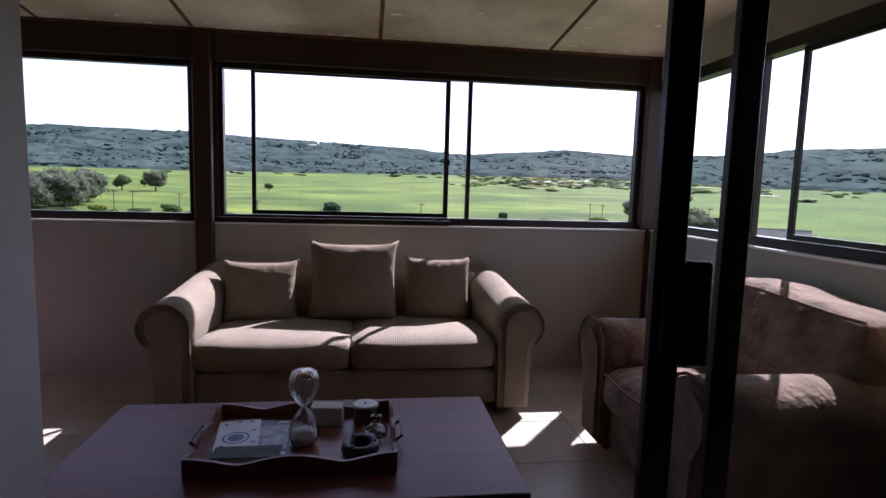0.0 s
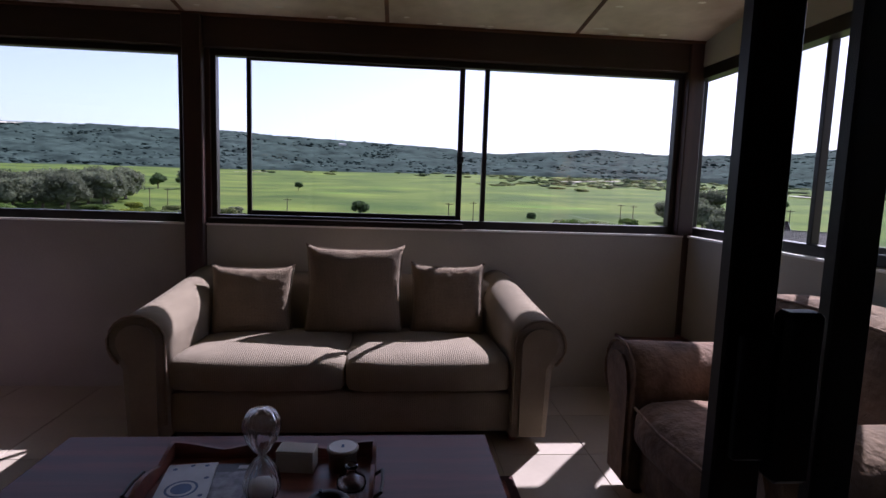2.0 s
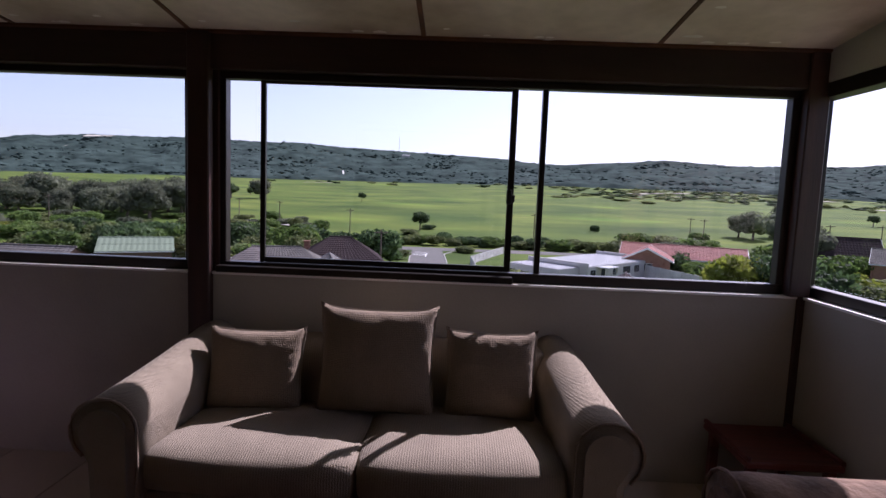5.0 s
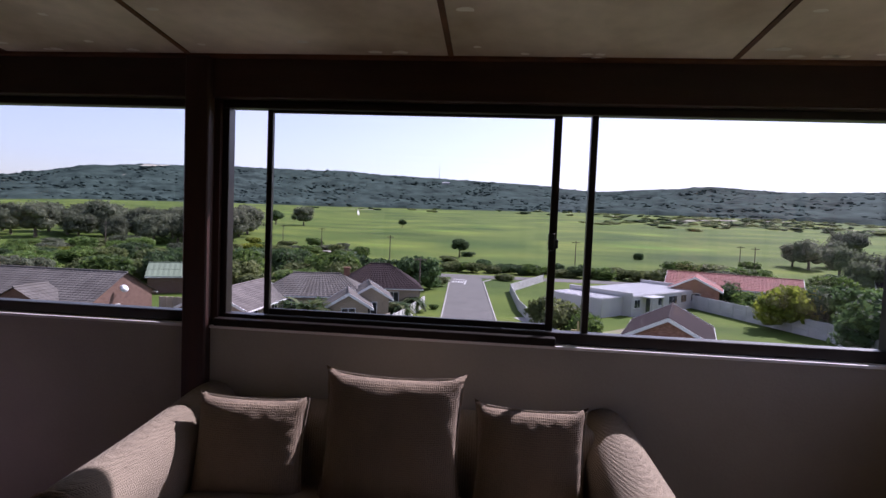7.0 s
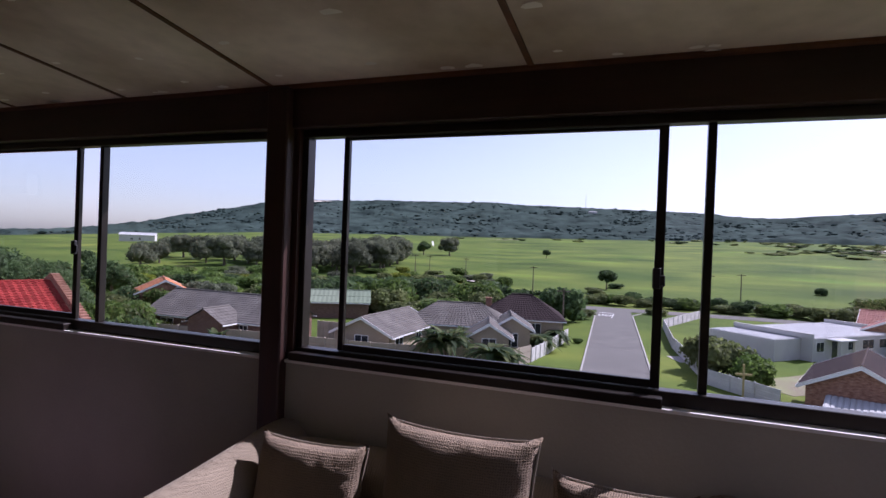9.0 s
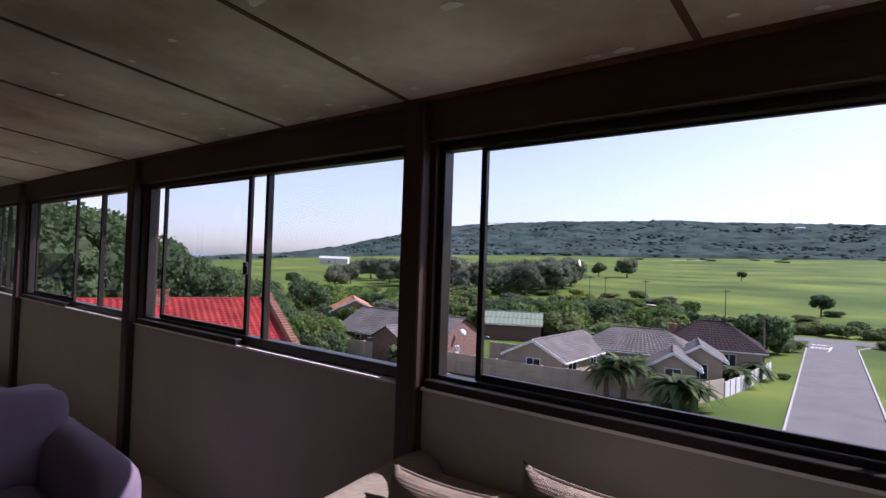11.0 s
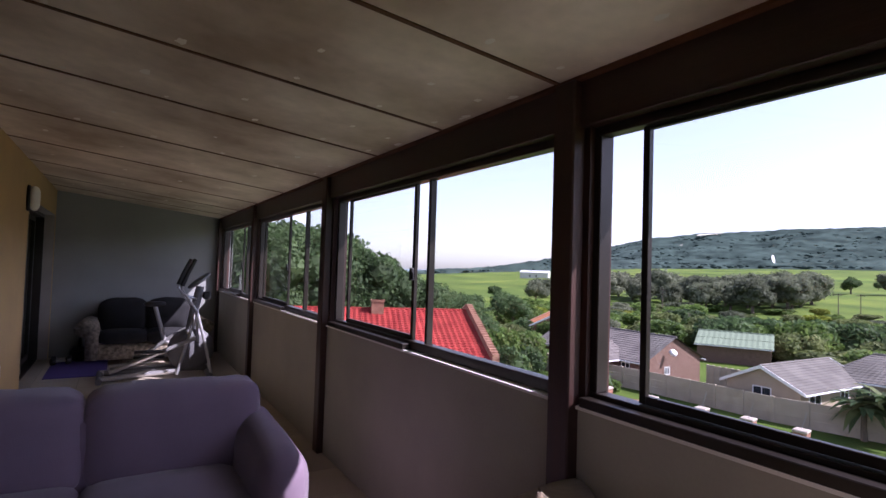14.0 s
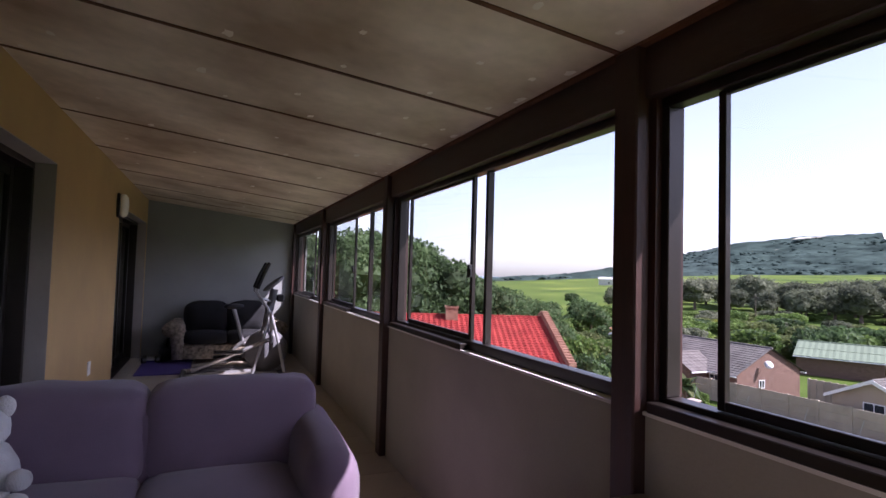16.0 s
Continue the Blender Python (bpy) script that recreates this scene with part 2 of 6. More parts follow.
POSTS = [-9.22, -6.55, -3.79, -1.03]
solid("wall_window_side", box(X0 - 0.2, X1 + 0.2, YW, YW + 0.2, -0.3, SILL - 0.012), M_WALL, "low cream plastered wall under the windows", "wall")
solid("window_ledge", box(X0, X1, YW - 0.012, YW + 0.2, SILL - 0.012, SILL), M_LEDGE, "narrow pale ledge on top of the low wall", "ledge")
solid("beam_window_side", box(X0, X1 + 0.05, YW - 0.015, YW + 0.16, HEAD, CEIL_W + 0.03, 0.004), M_BEAM, "dark stained timber beam above the windows", "beam")
for x in POSTS:
    solid("post_cover", box(x - 0.075, x + 0.075, YW + 0.012, YW + 0.13, SILL, HEAD), M_POST, "dark brown cover strip behind the post", "trim")
    solid("post", box(x - 0.058, x + 0.052, YW - 0.05, YW + 0.01, 0, ceil_z(YW) - 0.005, 0.006), M_POST, "dark red-brown post between the windows", "post")
solid("post", box(X1 - 0.082, X1 + 0.02, YW - 0.03, YW + 0.15, SILL, ceil_z(YW) - 0.005, 0.006), M_POST, "dark red-brown corner post above the low wall", "post")
solid("post", box(X1 - 0.03, X1 + 0.0, YW - 0.03, YW, 0, SILL, 0.004), M_POST, "thin dark strip in the corner of the low walls", "post")
solid("wall_side", box(X1, X1 + 0.2, 1.5, YW + 0.2, -0.3, SILL - 0.012), M_WALL, "low cream plastered wall under the side window", "wall")
solid("side_ledge", box(X1 - 0.012, X1 + 0.2, YH, YW - 0.012, SILL - 0.012, SILL), M_LEDGE, "narrow pale ledge on top of the side wall", "ledge")
gable = bmesh.new()
gv = [gable.verts.new(p) for x in (X1, X1 + 0.2) for p in ((x, 1.5, HEAD + 0.03), (x, YW + 0.2, HEAD + 0.03), (x, YW + 0.2, ceil_z(YW + 0.2) + 0.05), (x, 1.5, ceil_z(1.5) + 0.05))]
for q in ((0, 1, 2, 3), (7, 6, 5, 4), (0, 4, 5, 1), (1, 5, 6, 2), (2, 6, 7, 3), (3, 7, 4, 0)):
    gable.faces.new([gv[i] for i in q])
bmesh.ops.recalc_face_normals(gable, faces=gable.faces)
solid("wall_gable", gable, M_WALL, "cream plastered gable above the side window", "wall")
solid("wall_end", box(X0 - 0.2, X0, 1.6, YW + 0.2, -0.3, 2.75), M_WALL_GREY, "plain grey plastered end wall", "wall")


M_REVEAL = mat("grey_reveal_paint", (0.34, 0.31, 0.28), 0.7, 0.08, 3.0, 80, 0.15, dist=0.003)


# house wall with its three openings
def house_wall():
    spans = [(-9.3, -9.2, -0.3, 2.75), (-6.55, -3.92, -0.3, 2.75), (-1.6, -0.80, -0.3, 2.75), (1.8, 2.0, -0.3, 2.75),
             (-9.2, -6.55, 2.08, 2.75), (-3.92, -1.6, 2.08, 2.75), (-0.80, 1.8, 2.12, 2.75)]
    for a, b, z0, z1 in spans:
        solid("wall_house", box(a, b, YH - 0.58, YH, z0, z1), M_AMBER, "ochre painted plaster wall of the house", "wall")


house_wall()
solid("house_room_wall", box(-9.5, 3.2, -2.7, -2.5, -0.3, 2.75), M_DIM_ROOM, "plain wall at the back of the dark room", "wall")
solid("house_room_wall_left", box(-9.5, -9.3, -2.5, 1.62, -0.3, 2.75), M_DIM_ROOM, "plain end wall of the dark room", "wall")
solid("house_room_wall_right", box(3.0, 3.2, -2.5, 1.62, -0.3, 2.75), M_DIM_ROOM, "plain end wall of the dark room", "wall")
solid("house_front_return", box(2.0, 3.2, 1.63, 1.9, -0.3, 2.75), M_DIM_ROOM, "plain wall beside the sliding door", "wall")
solid("house_ceiling", box(-9.5, 3.2, -2.7, 1.9, 2.75, 2.9), M_DIM_ROOM, "plain ceiling of the dark room", "ceiling")
for a, b, z in ((-9.2, -6.55, 2.08), (-3.92, -1.6, 2.08), (-0.80, 1.8, 2.12)):
    jambs = bmesh.new()
    bm_box(jambs, a, a + 0.006, YH - 0.57, YH - 0.001, 0.0, z), bm_box(jambs, b - 0.006, b, YH - 0.57, YH - 0.001, 0.0, z), bm_box(jambs, a + 0.006, b - 0.006, YH - 0.57, YH - 0.001, z - 0.006, z)
    solid("door_reveal", jambs, M_REVEAL, "painted reveal of the door opening", "trim")

# ceiling of boards with dark joints, one sheet that slopes
JOINTS = [1.19, 0.065, -1.08, -1.95, -2.78, -3.91, -5.11, -6.35, -7.5, -8.5]
M_CEIL = mat("stained_ceiling_board", (0.50, 0.37, 0.25), 0.75, 0.25, 1.3, 14, 0.15, alt=(0.80, 0.69, 0.55), dist=0.004)
M_JOINT = mat("rusty_joint", (0.11, 0.042, 0.016), 0.8, 0.4, 6, 40, 0.2)
M_DECK = mat("dark_roof_deck", (0.035, 0.016, 0.009), 0.9, 0.3, 6, 40, 0.2)
M_PATCH = mat("filler_patch", (0.78, 0.72, 0.62), 0.8, 0.08, 9, 60, 0.1)


def sloped(x0, x1, y0, y1, dz, th):
    bm = bmesh.new()
    v = [bm.verts.new((x, y, ceil_z(y) + dz + t)) for t in (0, th) for x, y in ((x0, y0), (x1, y0), (x1, y1), (x0, y1))]
    for q in ((3, 2, 1, 0), (4, 5, 6, 7), (0, 1, 5, 4), (1, 2, 6, 5), (2, 3, 7, 6), (3, 0, 4, 7)):
        bm.faces.new([v[i] for i in q])
    return bm


ceil_bm = bmesh.new()
edges_x = [X1 + 0.2] + JOINTS + [X0 - 0.2]
for a, b in zip(edges_x, edges_x[1:]):
    tmp = sloped(b + 0.012, a - 0.012, YH - 0.3, YW + 0.2, 0, 0.006)
    tmp_me = bpy.data.meshes.new("tmp")
    tmp.to_mesh(tmp_me)
    ceil_bm.from_mesh(tmp_me)
    bpy.data.meshes.remove(tmp_me)
    tmp.free()
solid("ceiling", ceil_bm, M_CEIL, "sloping ceiling of pale boards with stained joints", "ceiling")
solid("ceiling_backing", sloped(X0 - 0.2, X1 + 0.2, YH - 0.3, YW + 0.25, 0.007, 0.05), M_DECK, "dark roof deck above the ceiling boards", "ceiling")
for x in JOINTS:
    solid("ceiling_joint_strip", sloped(x - 0.011, x + 0.011, YH - 0.3, YW - 0.041, -0.004, 0.004), M_JOINT, "thin rust-brown strip over a ceiling joint", "trim")
solid("cornice_window_side", sloped(X0, X1, YW - 0.04, YW - 0.016, -0.012, 0.012), M_JOINT, "rust-stained strip where ceiling meets beam", "trim")
rng = random.Random(5)
for i, (a, b) in enumerate(zip(edges_x, edges_x[1:])):
    bm = bmesh.new()
    spots = [(b + 0.09 + rng.uniform(-.03, .03), y) for y in (2.3, 2.75, 3.2, 3.65, 4.05, 4.34)] + [((a + b) / 2 + rng.uniform(-.06, .06), y + rng.uniform(-.1, .1)) for y in (2.5, 3.05, 3.6, 4.0, 4.36)]
    spots += [(rng.uniform(b + 0.2, a - 0.2), 4.40) for k in range(3)]
    for x, y in spots:
        r = rng.uniform(0.013, 0.03)
        ring = [bm.verts.new((x + r * rng.uniform(.7, 1.3) * 1.3 * math.cos(k * 0.6283), y + r * rng.uniform(.7, 1.2) * math.sin(k * 0.6283), ceil_z(y) - 0.0015)) for k in range(10)]
        bm.faces.new(ring[::-1])
    solid("ceiling_filler_spots", bm, M_PATCH, "pale dabs of filler over the board nails", "trim", "stuff")

# floor
solid("floor", box(X0 - 0.2, X1 + 0.2, -2.7, YW + 0.2, -0.3, -0.004), M_GROUT, "grouted bed under the beige floor tiles", "floor")

# roof above, wall below, so that the house is closed outside
M_EXT = mat("exterior_plaster", (0.55, 0.47, 0.37), 0.9, 0.1, 1.5, 40, 0.3)
solid("roof_deck", sloped(X0 - 0.5, X1 + 0.5, -3.0, 5.00, 0.09, 0.08), M_EXT, "lean-to roof over the sun room", "roof")
solid("house_base", box(X0 - 0.2, 3.2, -2.7, YW + 0.18, -9.0, -0.3), M_EXT, "plastered lower storeys of the house", "wall")


# windows
def window(name, x0, x1, verts, latch=None, z0=SILL, z1=HEAD, sash=None, group="sliding windows"):
    """Aluminium sliding window along x; verts are (x, width, depth offset) uprights, sash the (x0, x1) of the sliding leaf."""
    w = thing(name, "dark aluminium sliding window with clear panes above the low wall", "window", (0, 0, 0), 0, group, "structure")
    y0, y1 = YW + 0.035, YW + 0.095
    fr = bmesh.new()
    t = 0.034
    bm_box(fr, x0, x1, y0, y1, z0, z0 + t + 0.016, 0.003), bm_box(fr, x0, x1, y0, y1, z1 - t, z1, 0.003)
    bm_box(fr, x0, x0 + t, y0 + 0.001, y1 - 0.001, z0 + t + 0.016, z1 - t, 0.003), bm_box(fr, x1 - t, x1, y0 + 0.001, y1 - 0.001, z0 + t + 0.016, z1 - t, 0.003)
    part("window_frame", fr, M_ALU, w)
    mid = verts[-1]
    part("mullion", box(mid - 0.014, mid + 0.014, y0 + 0.02, y1 - 0.002, z0 + t + 0.016, z1 - t, 0.002), M_ALU, w)
    pane = part("pane", box(mid + 0.014, x1 - t, y0 + 0.046, y0 + 0.05, z0 + 0.05, z1 - t), M_GLASS, w)
    pane.visible_shadow = False
    s0, s1 = sash
    sb = bmesh.new()
    sy0, sy1 = y0 + 0.020, y0 + 0.042
    bm_box(sb, s0, s0 + 0.026, sy0, sy1, z0 + 0.052, z1 - t - 0.002, 0.002), bm_box(sb, s1 - 0.032, s1, sy0, sy1, z0 + 0.052, z1 - t - 0.002, 0.002)
    bm_box(sb, s0 + 0.026, s1 - 0.032, sy0 + 0.001, sy1 - 0.001, z0 + 0.052, z0 + 0.08, 0.002), bm_box(sb, s0 + 0.026, s1 - 0.032, sy0 + 0.001, sy1 - 0.001, z1 - t - 0.014, z1 - t - 0.002, 0.002)
    part("inner_track", box(x0, s1 + 0.01, YW - 0.016, y0 - 0.001, z0, z0 + 0.034, 0.003), M_ALU, w)
    leaf = part("sliding_sash", sb, M_ALU, w)
    p2 = part("pane", box(s0 + 0.02, s1 - 0.02, sy0 + 0.009, sy0 + 0.013, z0 + 0.07, z1 - t - 0.02), M_GLASS, leaf)
    p2.visible_shadow = False
    if latch:
        lb = box(latch - 0.012, latch + 0.016, sy0 - 0.022, sy0, z0 + 0.40, z0 + 0.475, 0.004)
        bm_box(lb, latch + 0.004, latch + 0.03, sy0 - 0.02, sy0 - 0.008, z0 + 0.41, z0 + 0.45, 0.003)
        part("latch", lb, M_BLACK, leaf, "black latch")
    return w


window("window_1", -0.960, X1 - 0.082, [0.680], 0.518, sash=(-0.757, 0.543))
window("window_2", -3.690, -1.105, [-2.225], -2.40, sash=(-3.48, -2.385))
window("window_3", -6.475, -3.865, [-4.61], -5.19, sash=(-6.3, -5.17))
window("window_4", -9.145, -6.625, [-7.35], -7.6, sash=(-8.65, -7.58))
mark = bmesh.new()
ring = [mark.verts.new((-0.332 + 0.6 * r * math.cos(a), YW + 0.0625, 1.536 + 0.85 * r * math.sin(a))) for a, r in ((0.3, .006), (1.2, .009), (1.9, .013), (2.6, .008), (3.6, .005), (4.6, .009), (5.2, .017), (5.8, .009))]
mark.faces.new(ring)
M_SPLASH = bpy.data.materials.new("dried_splash")
M_SPLASH.use_nodes = True
sn = M_SPLASH.node_tree
thin_ = sn.nodes.new("ShaderNodeBsdfTranslucent")
thin_.inputs[0].default_value = (0.85, 0.85, 0.83, 1)
sn.links.new(thin_.outputs[0], sn.nodes["Material Output"].inputs[0])
solid("glass_mark", mark, M_SPLASH, "small white dried splash on the window pane", "stain")
sidew = thing("window_5", "dark aluminium sliding window in the side wall", "window", (0, 0, 0), 0, "sliding windows", "structure")
sf = bmesh.new()
sx0, sx1, ya, yb = X1 + 0.035, X1 + 0.095, YH + 0.02, YW + 0.10
bm_box(sf, sx0, sx1, ya, yb, SILL, SILL + 0.05, 0.003), bm_box(sf, sx0 - 0.03, sx1, ya, yb, HEAD - 0.04, HEAD + 0.03, 0.003)
bm_box(sf, sx0, sx1, ya, ya + 0.04, SILL + 0.05, HEAD - 0.04, 0.003), bm_box(sf, sx0, sx1, yb - 0.04, yb, SILL + 0.05, HEAD - 0.04, 0.003)
part("window_frame", sf, M_ALU, sidew)
part("mullion", box(sx0 + 0.02, sx1, 3.485, 3.515, SILL + 0.05, HEAD - 0.04, 0.002), M_ALU, sidew)
ss = bmesh.new()
for y in (3.17, 2.225):
    bm_box(ss, sx0 - 0.004, sx0 + 0.018, y, y + 0.03, SILL + 0.052, HEAD - 0.042, 0.002)
for z in (SILL + 0.052, HEAD - 0.07):
    bm_box(ss, sx0 - 0.003, sx0 + 0.017, 2.255, 3.17, z, z + 0.028, 0.002)
sash5 = part("sliding_sash", ss, M_ALU, sidew)
for nm, b0, b1, xx, par in (("pane", 3.515, yb - 0.04, sx0 + 0.046, sidew), ("pane", 2.24, 3.18, sx0 + 0.006, sash5)):
    pp = part(nm, box(xx, xx + 0.004, b0, b1, SILL + 0.06, HEAD - 0.05), M_GLASS, par)
    pp.visible_shadow = False


# sliding doors
def door_leaf(parent, x0, x1, y, z1, st=0.06, th=0.011):
    bm = bmesh.new()
    bm_box(bm, x0, x0 + st, y - th, y + th, 0.03, z1, 0.003), bm_box(bm, x1 - st, x1, y - th, y + th, 0.03, z1, 0.003)
    bm_box(bm, x0 + st, x1 - st, y - th + 0.001, y + th - 0.001, 0.03, 0.11, 0.003), bm_box(bm, x0 + st, x1 - st, y - th + 0.001, y + th - 0.001, z1 - 0.06, z1, 0.003)
    leaf = part("door_leaf", bm, M_ALU, parent)
    g = part("pane", box(x0 + st - 0.01, x1 - st + 0.01, y - 0.003, y + 0.003, 0.10, z1 - 0.05), M_GLASS, leaf)
    g.visible_shadow = False
    return leaf


def door_frame(parent, x0, x1, z1, y0, y1):
    bm = bmesh.new()
    bm_box(bm, x0 + 0.007, x0 + 0.05, y0, y1, 0.02, z1 - 0.05, 0.003), bm_box(bm, x1 - 0.05, x1 - 0.007, y0, y1, 0.02, z1 - 0.05, 0.003)
    bm_box(bm, x0 + 0.007, x1 - 0.007, y0, y1, z1 - 0.05, z1 - 0.007, 0.003), bm_box(bm, x0 + 0.007, x1 - 0.007, y0, y1, 0.0, 0.02, 0.002)
    part("door_frame", bm, M_ALU, parent)


d1 = thing("door_1", "dark aluminium sliding glass door standing open", "door", kind="structure")
door_frame(d1, -0.80, 1.8, 2.12, 1.63, 1.78)
leaf1 = door_leaf(d1, 0.497, 1.66, 1.67, 2.07, 0.057)
leaf2 = door_leaf(d1, 0.646, 1.745, 1.705, 2.07, 0.052)
lk = box(0.546, 0.590, 1.630, 1.658, 0.96, 1.147, 0.006)
bm_box(lk, 0.51, 0.548, 1.645, 1.658, 0.98, 1.12, 0.003)
part("lock_case", lk, M_BLACK, leaf1, "black lock case")
d2 = thing("door_2", "dark sliding glass door with a pale curtain behind it", "door", kind="structure")
door_frame(d2, -3.92, -1.6, 2.08, YH - 0.27, YH - 0.12)
door_leaf(d2, -3.87, -2.7, YH - 0.23, 2.03), door_leaf(d2, -2.76, -1.65, YH - 0.16, 2.03)
d3 = thing("door_3", "dark sliding glass door near the end wall", "door", kind="structure")
door_frame(d3, -9.2, -6.55, 2.08, YH - 0.27, YH - 0.12)
door_leaf(d3, -9.15, -7.84, YH - 0.23, 2.03), door_leaf(d3, -7.9, -6.6, YH - 0.16, 2.03)
# ---- the land ----
G = -9.0
EYE0 = Vector((0.3, 2.5, 1.5))
RIDGE = [(-180, -1.2), (-75, -1.2), (-62, -0.5), (-59, -0.2), (-54, .35), (-50, 1.05), (-44.5, 2.3), (-39, 3.45), (-34, 4.0), (-25, 4.35), (-18, 4.5), (-12.7, 4.35), (-5, 4.2), (2, 3.95), (6, 3.7), (10, 3.4), (15, 3.7), (20, 4.0), (27, 3.6), (30, 3.6), (36, 3.6), (40, 4.1), (60, 4.0), (75, 2.0), (90, 0), (180, -1.2)]
BASE = [(-180, -1.2), (-62, -0.7), (-50, 0.0), (-40, .55), (-29, .85), (-18, .95), (-5, 1.15), (10, 1.35), (20, 1.3), (30, 1.1), (39, .7), (60, .4), (90, 0), (180, -1.2)]
R_FIELD, R_BASE, R_TOP = 112.0, 700.0, 1500.0


def smooth01(t):
    t = min(1, max(0, t))
    return t * t * (3 - 2 * t)


def table_at(rows, a):
    return float(np.interp(a, [r[0] for r in rows], [r[1] for r in rows]))


def land_z(d, az):
    """Height of the land at a distance and a bearing from the house."""
    zb = EYE0.z + R_BASE * math.tan(radians(table_at(BASE, az)))
    zt = EYE0.z + R_TOP * math.tan(radians(table_at(RIDGE, az))) - 7
    if d < R_FIELD:
        return G
    if d < R_BASE:
        t = (d - R_FIELD) / (R_BASE - R_FIELD)
        return G + (zb - G) * t + 1.2 * noise.noise(Vector((d * .011, az * .09, 0))) * min(1, t * 4)
    if d < R_TOP:
        t = (d - R_BASE) / (R_TOP - R_BASE)
        return zb + (zt - zb) * smooth01(t * 0.5 + 0.5 * t ** 0.8) + 5 * noise.noise(Vector((d * .006, az * .22, 3))) * math.sin(math.pi * t)
    t = (d - R_TOP) / 2500
    return zt - (zt + 40) * min(1, t)


def at_bearing(az, d, z=None):
    x, y = EYE0.x + d * math.sin(radians(az)), EYE0.y + d * math.cos(radians(az))
    return (x, y, land_z(d, az) if z is None else z)


def build_land():
    azs = list(range(-180, -90, 10)) + list(np.arange(-90, 60, 1.0)) + list(range(60, 181, 10))
    rs = [0.2, 30, 60, 90, 112, 130, 150, 175, 200, 235, 270, 310, 350, 400, 450, 510, 570, 630, 700] + list(range(740, 1500, 40)) + [1500, 1540, 1620, 1800, 2200, 3000, 4000, 4700]
    vs, fs = [], []
    for az in azs:
        for r in rs:
            vs.append(at_bearing(az, r))
    n = len(rs)
    for i in range(len(azs) - 1):
        for j in range(n - 1):
            fs.append((i * n + j, i * n + j + 1, (i + 1) * n + j + 1, (i + 1) * n + j))
    me = bpy.data.meshes.new("ground")
    me.from_pydata(vs, [], fs)
    me.update()
    me.materials.append(M_GRASS), me.materials.append(M_HAZED_WOODS)
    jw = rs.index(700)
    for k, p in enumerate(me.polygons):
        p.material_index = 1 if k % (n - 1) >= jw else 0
    for p in me.polygons:
        p.use_smooth = True
    return tagged(new("ground", me), "green fields and lawns rising towards wooded hills", "ground", "", "structure")


def grass_material():
    m = mat("field_grass", (0.072, 0.128, 0.021), 0.95, 0.3, 0.03, 0.6, 0.6, alt=(0.122, 0.162, 0.032), spec=0.1, dist=0.08)
    n, l = m.node_tree.nodes, m.node_tree.links
    b = n["Principled BSDF"]
    src = b.inputs["Base Color"].links[0].from_socket
    co = n.new("ShaderNodeTexCoord")
    mp = n.new("ShaderNodeMapping")
    mp.inputs["Scale"].default_value = (0.010, 0.034, 0.01)
    mp.inputs["Rotation"].default_value = (0, 0, 0.15)
    l.new(co.outputs["Object"], mp.inputs[0])
    nz = n.new("ShaderNodeTexNoise")
    nz.inputs["Scale"].default_value, nz.inputs["Detail"].default_value = 1.0, 10
    nz.inputs["Roughness"].default_value = 0.62
    l.new(mp.outputs[0], nz.inputs[0])
    rp = n.new("ShaderNodeValToRGB")
    e = rp.color_ramp.elements
    e[0].position, e[0].color = 0.38, (0.62, 0.66, 0.62, 1)
    e[1].position, e[1].color = 0.66, (1.45, 1.60, 1.15, 1)
    mid = e.new(0.50)
    mid.color = (1.0, 1.0, 0.9, 1)
    dry = e.new(0.58)
    dry.color = (1.28, 1.12, 1.0, 1)
    l.new(nz.outputs[0], rp.inputs[0])
    mu = n.new("ShaderNodeVectorMath")
    mu.operation = "MULTIPLY"
    l.new(src, mu.inputs[0]), l.new(rp.outputs[0], mu.inputs[1])
    l.new(mu.outputs[0], b.inputs["Base Color"])
    return m


M_GRASS = grass_material()
# bluish distance haze is mixed into the base colour of the hill ground
M_HAZED_WOODS = mat("hazed_hill_scrub", (0.055, 0.076, 0.062), 0.95, 0.35, 0.02, 0.3, 0.4, spec=0.05, dist=0.5)
build_land()
M_SEA = mat("sea_water", (0.10, 0.17, 0.24), 0.25, 0.1, 0.002, 0.05, 0.1)
sea = bmesh.new()
sv = [sea.verts.new(p) for p in ((-4900, -400, -14.5), (-700, -400, -14.5), (-900, 900, -14.5), (-3000, 3900, -14.5), (-4900, 3900, -14.5))]
sea.faces.new(sv)
bmesh.ops.recalc_face_normals(sea, faces=sea.faces)
solid("water", sea, M_SEA, "strip of pale blue sea on the horizon", "sea")
